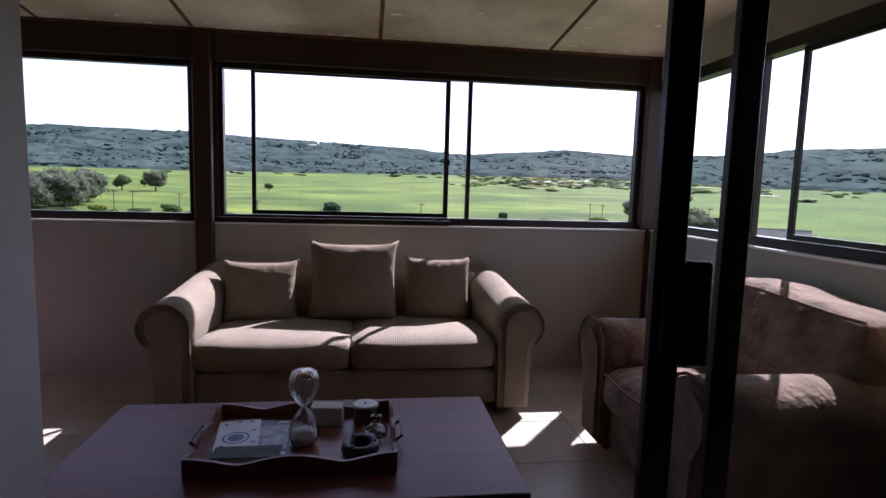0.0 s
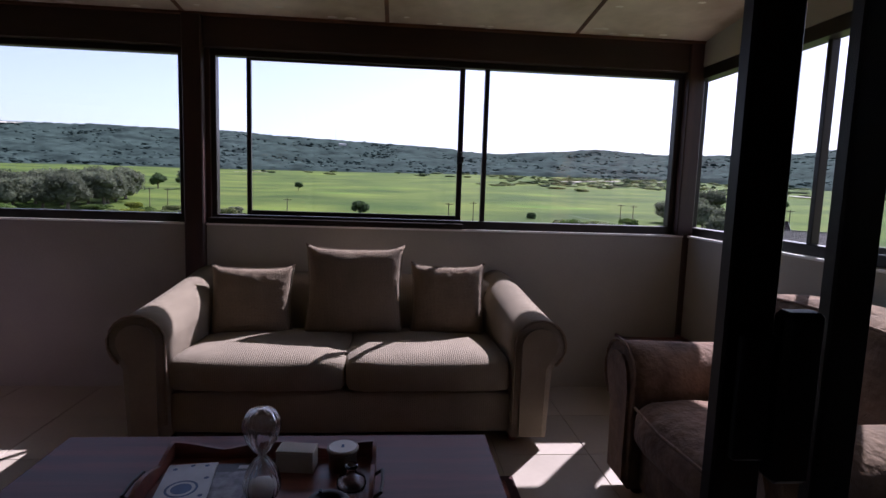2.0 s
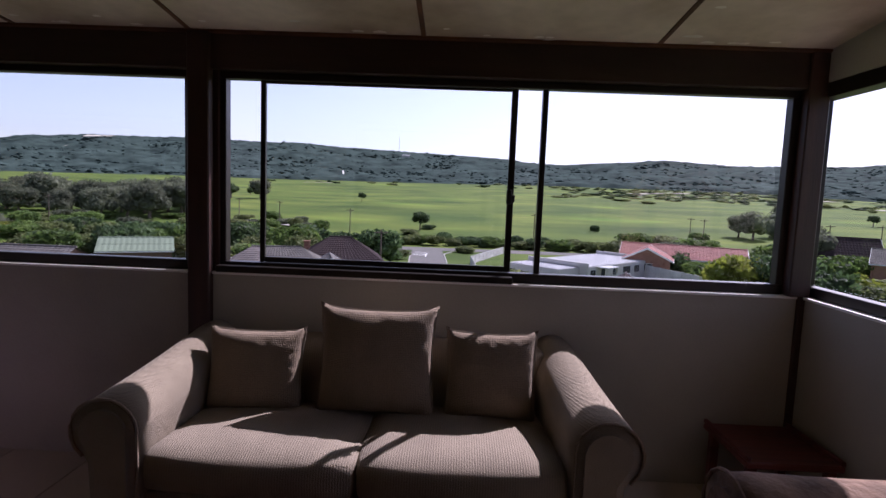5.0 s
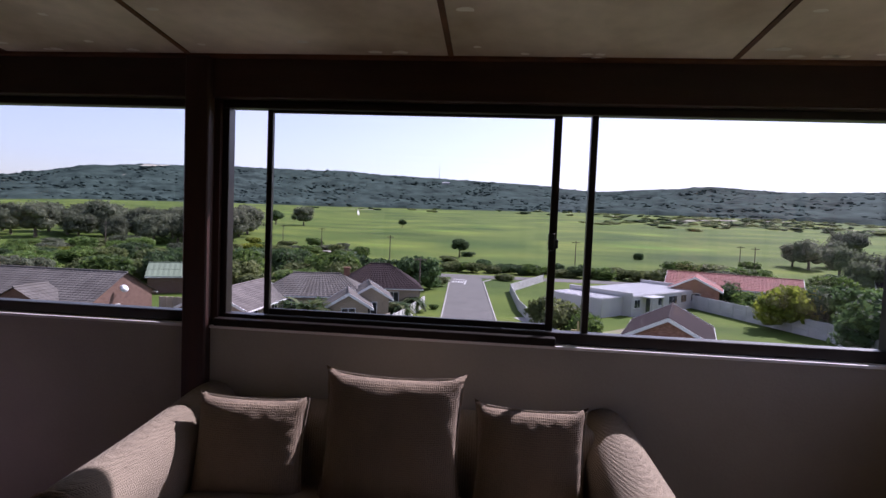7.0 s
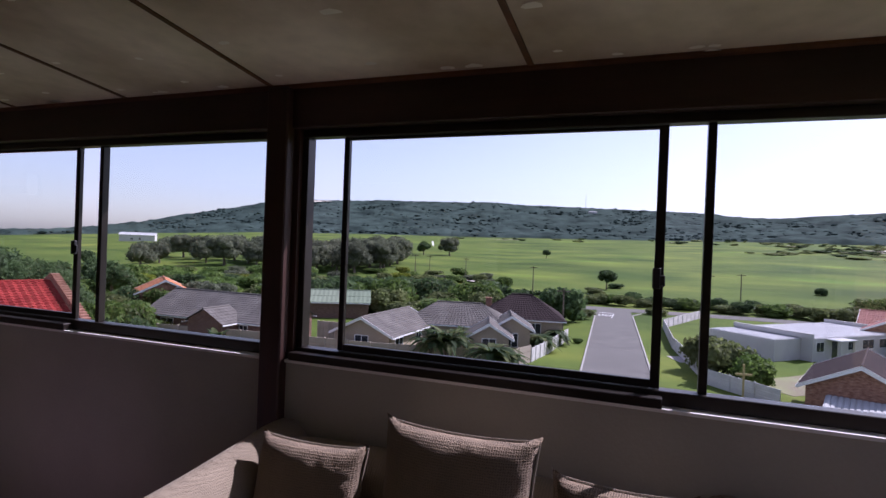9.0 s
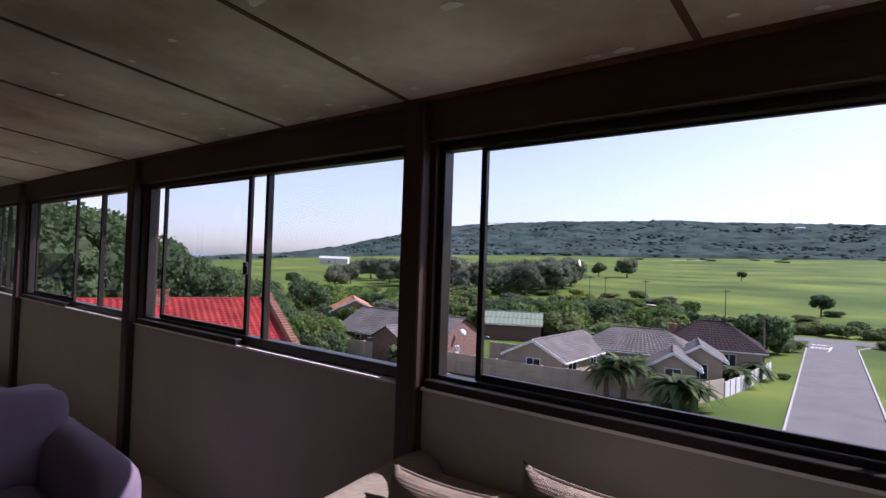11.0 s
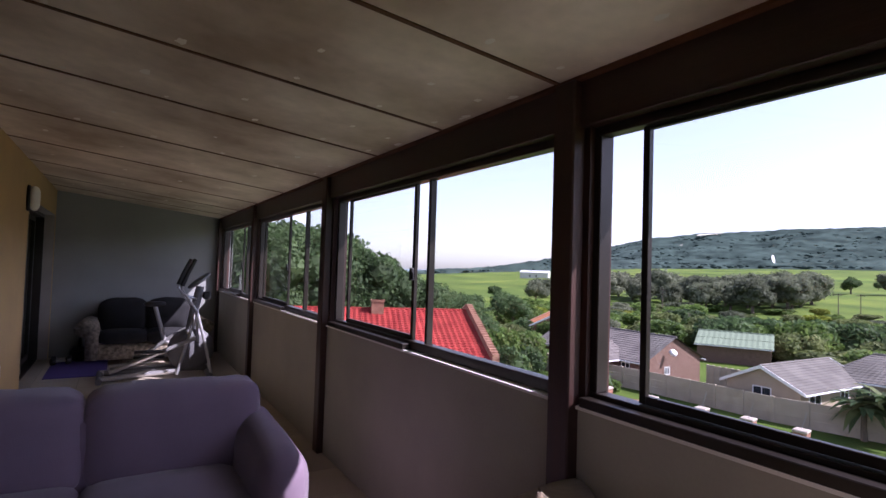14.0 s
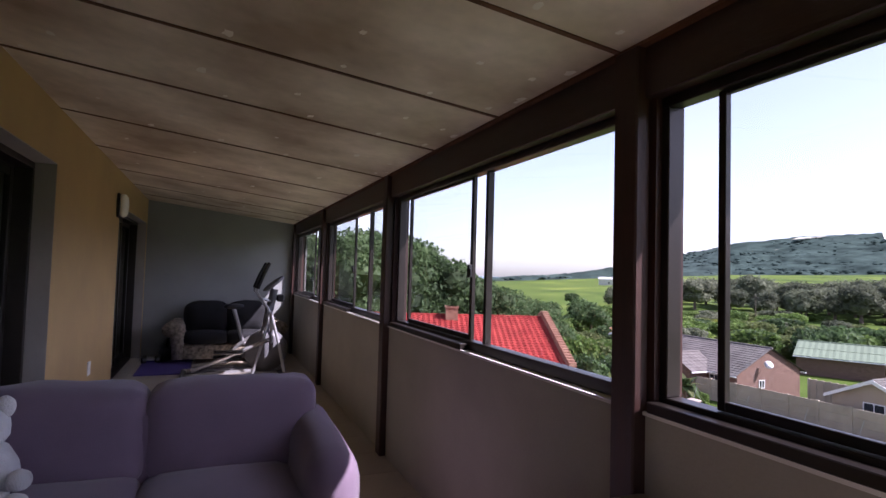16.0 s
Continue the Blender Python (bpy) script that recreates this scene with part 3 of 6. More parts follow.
# ---- plants ----
def leaf_material(name, base, alt, spread=0.25, thin=0.5, lo=0.65, hi=1.4):
    m = mat(name, base, 0.7, 0.3, 0.5, 5.0, 0.0, alt=alt, spread=spread, spec=0.25)
    n, l = m.node_tree.nodes, m.node_tree.links
    b = n["Principled BSDF"]
    src = b.inputs["Base Color"].links[0].from_socket
    geo, mr, sc = n.new("ShaderNodeNewGeometry"), n.new("ShaderNodeMapRange"), n.new("ShaderNodeVectorMath")
    mr.inputs["To Min"].default_value, mr.inputs["To Max"].default_value = lo, hi
    sc.operation = "SCALE"
    l.new(geo.outputs["Random Per Island"], mr.inputs[0]), l.new(src, sc.inputs[0]), l.new(mr.outputs[0], sc.inputs["Scale"])
    l.new(sc.outputs[0], b.inputs["Base Color"])
    tl, mx = n.new("ShaderNodeBsdfTranslucent"), n.new("ShaderNodeMixShader")
    mx.inputs[0].default_value = thin
    l.new(sc.outputs[0], tl.inputs[0]), l.new(b.outputs[0], mx.inputs[1]), l.new(tl.outputs[0], mx.inputs[2])
    l.new(mx.outputs[0], n["Material Output"].inputs[0])
    return m


M_LEAF = leaf_material("green_leaves", (0.10, 0.17, 0.038), (0.17, 0.24, 0.06))
M_LEAF_DARK = leaf_material("dark_leaves", (0.070, 0.118, 0.045), (0.105, 0.16, 0.06))
M_LEAF_GREY = leaf_material("grey_green_leaves", (0.118, 0.138, 0.082), (0.168, 0.182, 0.115))
M_LEAF_LIME = leaf_material("yellow_green_leaves", (0.20, 0.25, 0.03), (0.30, 0.32, 0.05))
M_LEAF_OLIVE = leaf_material("olive_scrub_leaves", (0.14, 0.175, 0.06), (0.20, 0.225, 0.085))
M_BARK = mat("grey_bark", (0.13, 0.10, 0.075), 0.9, 0.35, 3, 20, 0.6, stretch=(3, 3, 0.6), dist=0.03)


def foliage(name, seed, blobs, count, leaf, material, core=0.78):
    """Crown mesh: loose leaf clumps over several uneven lobes, with a smaller dark heart in each lobe."""
    r = np.random.RandomState(seed)
    B = np.array(blobs, float)
    wts = B[:, 3] ** 2
    pick = r.choice(len(B), count, p=wts / wts.sum())
    d = r.normal(size=(count, 3))
    d /= np.linalg.norm(d, axis=1)[:, None]
    d[:, 2] = np.where(d[:, 2] < -0.45, -d[:, 2], d[:, 2])
    rad = B[pick, 3] * (0.72 + 0.50 * r.rand(count) ** 1.3)
    c = B[pick, :3] + d * rad[:, None] * np.array([1, 1, 0.92])
    nn = d + 0.8 * r.normal(size=(count, 3))
    nn /= np.linalg.norm(nn, axis=1)[:, None]
    u = np.cross(nn, r.normal(size=(count, 3)))
    u /= np.linalg.norm(u, axis=1)[:, None] + 1e-9
    v = np.cross(nn, u)
    s = leaf * (0.55 + 0.8 * r.rand(count))[:, None]
    P = np.stack([c - u * s, c - v * s * 0.6 + nn * s * 0.15, c + u * s, c + v * s * 0.6 + nn * s * 0.15], 1).reshape(-1, 3)
    verts = [tuple(p) for p in P]
    faces = [(4 * k, 4 * k + 1, 4 * k + 2, 4 * k + 3) for k in range(count)]
    ico = bmesh.new()
    bmesh.ops.create_icosphere(ico, subdivisions=2, radius=1)
    iv = [vv.co.copy() for vv in ico.verts]
    ico.verts.index_update()
    jf = [[vv.index for vv in f.verts] for f in ico.faces]
    ico.free()
    for x, y, z, rr in blobs:
        o = len(verts)
        for q in iv:
            k = rr * core * (1 + 0.25 * noise.noise(q * 2.0 + Vector((x, y, z))))
            verts.append((x + q.x * k, y + q.y * k, z + q.z * k * 0.92))
        faces += [tuple(o + i for i in f) for f in jf]
    me = bpy.data.meshes.new(name)
    me.from_pydata(verts, [], faces)
    me.materials.append(material)
    return me


def lobes(seed, n, w, h, z0=0.0, rmin=0.28, rmax=0.45):
    """n lobes inside a spread w wide and h high, standing on z0."""
    r = random.Random(seed)
    out = []
    for k in range(n):
        a = 2 * math.pi * (k + r.random() * 0.7) / n
        q = w * 0.5 * r.uniform(0.25, 0.68)
        rr = min(w, h) * r.uniform(rmin, rmax)
        out.append((q * math.cos(a), q * math.sin(a), z0 + max(rr * 0.8, (h - rr) * r.uniform(0.35, 1.0)), rr))
    rr = min(w, h) * rmax
    out.append((0, 0, z0 + h - rr, rr))
    return out


BUSHES = {}
for key, mt in (("green", M_LEAF), ("dark", M_LEAF_DARK), ("olive", M_LEAF_OLIVE), ("lime", M_LEAF_LIME), ("grey", M_LEAF_GREY)):
    BUSHES[key] = [foliage("bush", 10 + k, lobes(k + 3, 13, 4.2, 3.0, 0.0, 0.16, 0.34), 2200, 0.20, mt) for k in range(3)]
BUSH_LABEL = {"green": "rounded green leafy bush on the ground", "dark": "dense dark green bush on the ground", "olive": "olive-green scrub bush on the ground", "lime": "yellow-green rounded bush in a garden", "grey": "grey-green bush on the ground"}
prng = random.Random(11)


def bush(az, d, w, h, key="green", z=None, ob_name="bush"):
    x, y, zz = at_bearing(az, d)
    ob = new(ob_name, prng.choice(BUSHES[key]))
    ob.matrix_world = pose(x, y, (zz if z is None else z) - 0.15, 0, 0, prng.uniform(0, 360)) @ Matrix.Diagonal((w / 4.2, w / 4.2, h / 3.0, 1))
    return tagged(ob, BUSH_LABEL[key], "bush", "bushes of the valley")


def limb_mesh(seed, h, r0, spread, forks=4, lean=0.0):
    r = random.Random(seed)
    bm = bmesh.new()
    def add(path, rad):
        t = tube(path, rad, 7)
        me = bpy.data.meshes.new("t")
        t.to_mesh(me)
        t.free()
        bm.from_mesh(me)
        bpy.data.meshes.remove(me)
    top = h * 0.5
    add([(0, 0, -0.2), (lean * .3, 0.1 * r0, top * .4), (lean, 0, top)], [r0 * 1.25, r0, r0 * .8])
    for k in range(forks):
        a = 2 * math.pi * (k + r.random() * .6) / forks
        e = Vector((lean + spread * math.cos(a), spread * math.sin(a), h * r.uniform(.75, .92)))
        m = Vector((lean + spread * .45 * math.cos(a), spread * .45 * math.sin(a), h * .62))
        add([(lean, 0, top * r.uniform(.8, .98)), tuple(m), tuple(e)], [r0 * .6, r0 * .4, r0 * .15])
    me = bpy.data.meshes.new("trunk")
    bm.to_mesh(me)
    bm.free()
    me.materials.append(M_BARK)
    return me


def tree_kind(seed, w, h, crown_z, n, count, leaf, material, r0, lean=0.0):
    return limb_mesh(seed, h, r0, w * .33, 5, lean), foliage("crown", seed, [(x + lean, y, z, r) for x, y, z, r in lobes(seed, n, w, h - crown_z, crown_z, .16, .33)], count, leaf, material)


TREES = {"gum": [tree_kind(31 + k, 8.0, 7.5, 1.0, 20, 3000, 0.26, M_LEAF_GREY, .28, .3 * k) for k in range(3)],
         "round": [tree_kind(41 + k, 6, 5.5, 1.2, 15, 2400, 0.22, M_LEAF_DARK, .22) for k in range(2)],
         "tall": [tree_kind(51 + k, 8, 12, 1.6, 26, 5200, 0.28, M_LEAF_DARK, .4) for k in range(3)]}
TREE_LABEL = {"gum": "grey-green spreading tree with bare trunk in the field", "round": "dark rounded tree standing alone in grass", "tall": "tall dense green tree beside the houses"}


def tree(az, d, scale, key, group="trees of the valley", wide=1.0, z=None):
    x, y, zz = at_bearing(az, d)
    t = thing("tree", TREE_LABEL[key], "tree", (x, y, (zz if z is None else z) - 0.1), prng.uniform(0, 360), group)
    t.scale = (scale * wide, scale * wide, scale)
    tr, cr = prng.choice(TREES[key])
    for nm, me in (("trunk", tr), ("crown", cr)):
        o = new(nm, me)
        o.parent = t
    return t


# row of spreading trees on the valley floor
for az, d in [(-46, 215), (-44.5, 205), (-43, 212), (-41.5, 200), (-40.2, 188), (-38.8, 196), (-37.4, 184), (-36.2, 200), (-35, 186), (-34, 176), (-33, 190), (-32, 178), (-31, 192), (-30.2, 172), (-29.3, 184), (-28.3, 176), (-27.1, 166), (-26.2, 186), (-28.8, 200), (-31.5, 205), (-34.5, 210), (-25.4, 196), (-30.5, 214), (-27.5, 214), (-38, 214), (-25.9, 210), (-44, 190), (-42.4, 180), (-39.4, 172), (-36.8, 168), (-33.6, 160), (-31.6, 164), (-29.8, 158), (-47.5, 222), (-26.8, 178), (-35.8, 176)]:
    tree(az, d, prng.uniform(0.85, 1.4), "gum", "row of trees in the valley", 1.1)
for az, d, s, k in ((-22.7, 262, 1.25, "round"), (-20, 262, 1.2, "gum"), (-20.9, 300, .7, "round"), (-3.9, 142, .9, "round"), (-10, 258, .75, "round"), (31, 190, 1.2, "gum"), (29.6, 170, .95, "gum"), (32.6, 112, .9, "gum"), (28.2, 160, 1.0, "gum"), (27, 165, .8, "gum"), (30.4, 150, .9, "gum"), (36.7, 255, .8, "round"), (32.2, 128, .95, "gum"), (-51.7, 98, 1.15, "round"), (-52.8, 120, 1.1, "round"), (-49.6, 170, 1.0, "gum"), (-48, 190, .9, "gum"), (-53.8, 170, .9, "round")):
    tree(az, d, s, k)
# tall trees behind the red-roofed house
for az, d, s in ((-56.6, 58, .62), (-54.8, 60, .5), (-84, 60, 1.25), (-80, 64, 1.2), (-77, 60, 1.2), (-74, 66, 1.25), (-71.5, 62, 1.18), (-69.5, 70, 1.2), (-67.6, 64, 1.02), (-66, 70, 1.0), (-64.6, 66, .9), (-63.2, 72, .86), (-61.8, 70, .76), (-60.6, 76, .72), (-59.4, 72, .62), (-72.5, 76, 1.3), (-75.5, 74, 1.35), (-58.2, 80, .62), (-57, 84, .58), (-62.4, 84, .8), (-65.4, 80, 1.0), (-55.9, 88, .55)):
    tree(az, d, s, "tall", "tall trees beside the red-roofed house")

# scrub belt between the gardens and the field
for k in range(90):
    az = prng.uniform(-60, -12)
    d = prng.uniform(82, 150) if az < -34 else prng.uniform(74, 104)
    bush(az, d, prng.uniform(4.5, 8.5), prng.uniform(2.2, 4.2) * (0.8 if d > 120 else 1), prng.choice(["green", "green", "olive", "olive", "dark", "grey"]))
for k in range(22):
    az = -33 + k * 0.85 + prng.uniform(-.4, .4)
    bush(az, prng.uniform(82, 94), prng.uniform(6, 8.5), prng.uniform(3.8, 5.2), prng.choice(["dark", "dark", "green"]))
for k in range(34):
    bush(-5.2 + k * 0.95, prng.uniform(112, 119), prng.uniform(3.5, 5.5), prng.uniform(1.6, 2.5), prng.choice(["olive", "green", "dark", "olive"]), ob_name="hedge_bush")
for k in range(26):
    bush(prng.uniform(17, 42), prng.uniform(108, 140), prng.uniform(5, 9), prng.uniform(2, 3.6), prng.choice(["olive", "green", "dark", "grey"]))
for az, d, w, h, key in ((-8.0, 82, 6.6, 5.1, "dark"), (-11.8, 92, 5.5, 3.0, "green"), (-6.2, 87, 4, 1.6, "olive"), (22.4, 88, 6.5, 3.5, "dark"), (24.6, 80, 6.0, 3.0, "green"), (27.0, 70, 7.4, 5.0, "lime"), (29.2, 90, 7, 3.8, "green"), (31.3, 70, 8, 5.4, "dark"), (33.2, 62, 7.5, 5.0, "dark"), (29.4, 74, 5.5, 3.6, "green"), (33.5, 78, 8, 5, "green"), (30.4, 101, 8, 4.6, "green"), (35.5, 70, 7, 3.2, "olive"), (38, 78, 8, 3.0, "lime"), (5.4, 55, 4.6, 3.4, "olive"), (7.2, 52, 5.0, 3.5, "olive"), (9.0, 51, 4.2, 2.8, "green"), (17.6, 40, 4.6, 1.5, "grey"), (20.4, 40, 3.6, 1.3, "green"), (-3.0, 145, 4, 1.4, "dark"), (-5, 131, 5, 1.5, "olive"), (14.1, 158, 3, 1.9, "dark"), (-46.4, 49, 3.0, 1.8, "lime"), (-48.2, 51, 2.6, 1.6, "green"), (-50.5, 52, 4.5, 3.6, "dark"), (-51.8, 47, 4.5, 4.2, "dark"), (-49.4, 60, 5, 2.4, "green"), (1.0, 100, 4, 1.4, "olive"), (-41.5, 52, 1.6, 1.2, "green"), (-9.2, 62, 2.2, 1.2, "green"), (-10.8, 58, 2.6, 1.3, "dark"), (-6.4, 64, 1.2, .7, "green"), (9.9, 51, 2.6, 2.1, "green"), (-53.5, 52, 5.5, 5.0, "green"), (26, 104, 6, 2.8, "dark"), (18.5, 106, 7, 2.4, "dark"), (35.0, 92, 6, 2.4, "lime"), (41, 90, 9, 3.4, "green")):
    bush(az, d, w, h, key)
for k in range(34):
    az = prng.uniform(-60, -50)
    bush(az, prng.uniform(48, 84), prng.uniform(3.5, 6.5), prng.uniform(2.0, 4.4), prng.choice(["green", "green", "olive", "dark", "lime"]))
for k in range(70):
    bush(prng.uniform(-50, -14), prng.uniform(100, 160), prng.uniform(4, 8), prng.uniform(1.4, 2.8), prng.choice(["green", "olive", "olive", "lime", "grey"]))
for k in range(26):
    bush(prng.uniform(-50, -36), prng.uniform(60, 84), prng.uniform(3, 6), prng.uniform(1.6, 3.0), prng.choice(["green", "olive", "lime", "green"]))
# scattered scrub in the far field and heath: one sheet of small clumps
def far_scrub():
    r = random.Random(21)
    spots = []
    for k in range(70):
        az, d = r.uniform(-24, 45), r.uniform(330, 690)
        if az > 8 or d > 520:
            spots.append((az, d, r.uniform(5, 14), r.uniform(1.0, 2.8)))
    for k in range(240):
        az = r.gauss(23, 8)
        if 6 < az < 46:
            spots.append((az, r.uniform(380, 690), r.uniform(3, 13), r.uniform(0.7, 2.2)))
    for name, mt, n in (("dark", M_LEAF_DARK, 0), ("olive", M_LEAF_OLIVE, 1)):
        me0 = foliage("scrub", 77 + n, lobes(5 + n, 6, 4.2, 3.0, 0.0, 0.2, 0.36), 260, 0.42, mt)
        V0 = np.array([v.co[:] for v in me0.vertices])
        F0 = [tuple(p.vertices) for p in me0.polygons]
        V, F = [], []
        for az, d, w, h in spots[n::2]:
            x, y, z = at_bearing(az, d)
            a = r.uniform(0, 6.28)
            c, q = math.cos(a), math.sin(a)
            W = V0 * np.array([w / 4.2, w / 4.2, h / 3.0])
            o = len(V)
            V += np.stack([x + c * W[:, 0] - q * W[:, 1], y + q * W[:, 0] + c * W[:, 1], z + W[:, 2] - 0.1], 1).tolist()
            F += [tuple(o + i for i in f) for f in F0]
        me = bpy.data.meshes.new("heath_scrub")
        me.from_pydata(V, [], F)
        me.materials.append(mt)
        tagged(new("heath_scrub", me), "low " + name + " green scrub scattered over the far field", "scrub", "", "stuff")
        bpy.data.meshes.remove(me0)


far_scrub()


# wooded hills: an uneven canopy over the whole slope, and single crowns along it
def hill_woods():
    azs = np.arange(-63, 63.01, 0.3)
    ds = list(np.arange(R_BASE - 4, R_TOP + 60, 9.0))
    vs = []
    for az in azs:
        for d in ds:
            x, y, z = at_bearing(az, d)
            p = Vector((x, y, 0))
            h = 3.2 + 3.4 * noise.noise(p * 0.055) + 2.2 * noise.noise(p * 0.13) + 4.0 * noise.noise(p * 0.012)
            if d > R_TOP - 40:
                h += 4.5 * max(0, noise.noise(Vector((az * 0.9, 7, 0)))) + 2.5 * noise.noise(Vector((az * 4.0, 3, 0)))
            if d < R_BASE:
                h = -2
            vs.append((x, y, z + max(h, -2)))
    n = len(ds)
    fs = [(i * n + j, i * n + j + 1, (i + 1) * n + j + 1, (i + 1) * n + j) for i in range(len(azs) - 1) for j in range(n - 1)]
    me = bpy.data.meshes.new("hill_woods")
    me.from_pydata(vs, [], fs)
    me.materials.append(M_HAZED_TREES)
    me.polygons.foreach_set("use_smooth", [True] * len(me.polygons))
    tagged(new("hill_woods", me), "woods and scrub covering the far hills, bluish haze in their colour", "woods", "", "stuff")
    r = np.random.RandomState(4)
    bm = bmesh.new()
    bmesh.ops.create_icosphere(bm, subdivisions=1, radius=1)
    bm.verts.index_update()
    iv = np.array([v.co[:] for v in bm.verts])
    jf = np.array([[v.index for v in f.verts] for f in bm.faces])
    bm.free()
    V, F, o = [], [], 0
    for k in range(8500):
        az = r.uniform(-62, 62)
        ridge = k < 1300
        d = R_TOP + r.uniform(-30, 40) if ridge else R_BASE + 5 + (R_TOP - R_BASE) * r.rand() ** 1.2
        if ridge and noise.noise(Vector((az * 0.9, 7, 0))) < -0.05:
            continue
        x, y, z = at_bearing(az, d)
        s = r.uniform(1.8, 4.6) * (0.75 + d / 2800) * (1 if ridge else 0.75)
        q = iv * (s * (1 + 0.5 * (r.rand(len(iv), 1) - 0.5))) * np.array([1.3, 1.3, r.uniform(0.5, 0.9) if ridge else r.uniform(0.45, 0.7)])
        V.append(q + np.array([x, y, z + (5.0 if ridge else 2.6)]))
        F.append(jf + o)
        o += len(iv)
    V, F = np.concatenate(V), np.concatenate(F)
    me = bpy.data.meshes.new("hill_trees")
    me.from_pydata(V.tolist(), [], F.tolist())
    me.materials.append(M_HAZED_TREES)
    me.polygons.foreach_set("use_smooth", [True] * len(me.polygons))
    tagged(new("hill_trees", me), "scattered tree crowns on the slopes and ridge of the hills", "trees", "", "stuff")


# leaf green shifted to blue: aerial haze painted into the far trees
M_HAZED_TREES = mat("far_woods_hazed", (0.043, 0.067, 0.058), 0.95, 0.55, 0.03, 0.10, 0.5, alt=(0.062, 0.090, 0.077), spec=0.02, dist=3.0)
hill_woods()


def palm(az, d, h, r, trunk=1.2, name="palm_shrub"):
    """A clump of arching strap leaves on a short trunk."""
    x, y, z = at_bearing(az, d)
    p = thing("palm", "spiky green palm with arching fronds in a garden", "palm", (x, y, z), prng.uniform(0, 360), "garden palms")
    part("trunk", tube([(0, 0, -0.1), (0.05, 0, trunk * .5), (0, 0, trunk)], [.22, .17, .15], 8), M_BARK, p)
    rr = random.Random(int(az * 10))
    for k in range(44):
        a = k * 2.4 + rr.uniform(-.2, .2)
        up = rr.uniform(0.15, 1.25)
        L = r * rr.uniform(.85, 1.15)
        bm = bmesh.new()
        prev = None
        for j in range(6):
            f = j / 5
            q = L * f * math.cos(up * (1 - .5 * f))
            zz = trunk + (h - trunk) * math.sin(up) * f - 0.9 * L * f ** 2.4 * (1 - .45 * math.sin(up))
            wd = 0.20 * (1 - f) ** .6 + 0.02 + .15 * math.sin(math.pi * f)
            c = Vector((q * math.cos(a), q * math.sin(a), max(zz, 0.15)))
            s = Vector((-math.sin(a), math.cos(a), 0)) * wd
            row = (bm.verts.new(c - s + Vector((0, 0, .04))), bm.verts.new(c), bm.verts.new(c + s + Vector((0, 0, .04))))
            if prev:
                for i in (0, 1):
                    bm.faces.new((prev[i], prev[i + 1], row[i + 1], row[i]))
            prev = row
        part("frond", bm, M_LEAF_DARK if k % 3 else M_LEAF_OLIVE, p)


for az, d, h, r in ((-15.0, 44.5, 3.9, 2.9), (-19.8, 46.5, 5.0, 2.4), (-21.4, 46.5, 4.4, 2.2), (-13.6, 45.5, 2.8, 2.2), (-10.0, 57, 2.6, 1.9), (-8.6, 62, 2.4, 1.8), (-42.8, 50, 3.4, 1.2), (-18.6, 49.5, 4.0, 1.6)):
    palm(az, d, h, r, h * .45)

# ---- roads ----
M_ROAD = mat("worn_asphalt", (0.142, 0.134, 0.122), 0.9, 0.12, 0.6, 12, 0.3, dist=0.01, spec=0.12)
M_KERB = mat("concrete_kerb", (0.34, 0.32, 0.29), 0.9, 0.12, 2, 20, 0.2)
M_LINE = mat("road_paint", (0.75, 0.74, 0.70), 0.8, 0.12, 4, 20, 0.1)
M_SAND = mat("pale_sand", (0.50, 0.45, 0.36), 0.95, 0.15, 0.3, 4, 0.3)


def strip(pts, w, z, th=0.04):
    bm = bmesh.new()
    rows = []
    for i, p in enumerate(pts):
        a, b = Vector(pts[max(i - 1, 0)]), Vector(pts[min(i + 1, len(pts) - 1)])
        d = (b - a).normalized()
        s = Vector((-d.y, d.x)) * w / 2
        rows.append([bm.verts.new((p[0] + k * s.x, p[1] + k * s.y, z + t)) for k, t in ((-1, 0), (-1, th), (1, th), (1, 0))])
    for A, B in zip(rows, rows[1:]):
        for i in range(4):
            bm.faces.new((A[i], A[(i + 1) % 4], B[(i + 1) % 4], B[i]))
    bm.faces.new(rows[0]), bm.faces.new(rows[-1][::-1])
    bmesh.ops.recalc_face_normals(bm, faces=bm.faces)
    return bm


def road_x(y):
    return -1.1 - (y - 40) * 0.064


solid("road", strip([(road_x(y), y) for y in (10, 30, 50, 70, 90, 99, 104)], 5.7, G), M_ROAD, "straight grey asphalt road running towards the field", "road")
solid("cross_road", strip([(-60, 103), (-30, 105.2), (-4, 107), (20, 108), (60, 104)], 6.0, G + 0.005), M_ROAD, "asphalt road across the end of the street", "road")
for sgn in (-1, 1):
    solid("kerb", strip([(road_x(y) + sgn * 2.95, y) for y in (10, 30, 50, 70, 90, 98)] + [(road_x(102) + sgn * 4.5, 102.5)], 0.16, G, 0.12), M_KERB, "pale concrete kerb along the road", "kerb")
solid("driveway", strip([(3, 62), (8, 64)], 3.0, G, 0.03), M_KERB, "pale concrete driveway across the verge", "road")
solid("stop_line", strip([(road_x(100) - 2.4, 100), (road_x(100) - 0.2, 100)], 0.35, G + 0.041, 0.006), M_LINE, "white painted stop line on the road", "road marking")
solid("centre_line", strip([(road_x(99), 93), (road_x(99), 99)], 0.15, G + 0.041, 0.006), M_LINE, "white painted centre line on the road", "road marking")
cu = bpy.data.curves.new("stop_text", "FONT")
cu.body, cu.size, cu.align_x, cu.extrude = "STOP", 1.25, "CENTER", 0.004
stop = new("road_lettering", cu)
stop.matrix_world = pose(road_x(96) - 1.4, 95.2, G + 0.047) @ Matrix.Diagonal((0.75, 2.3, 1, 1))
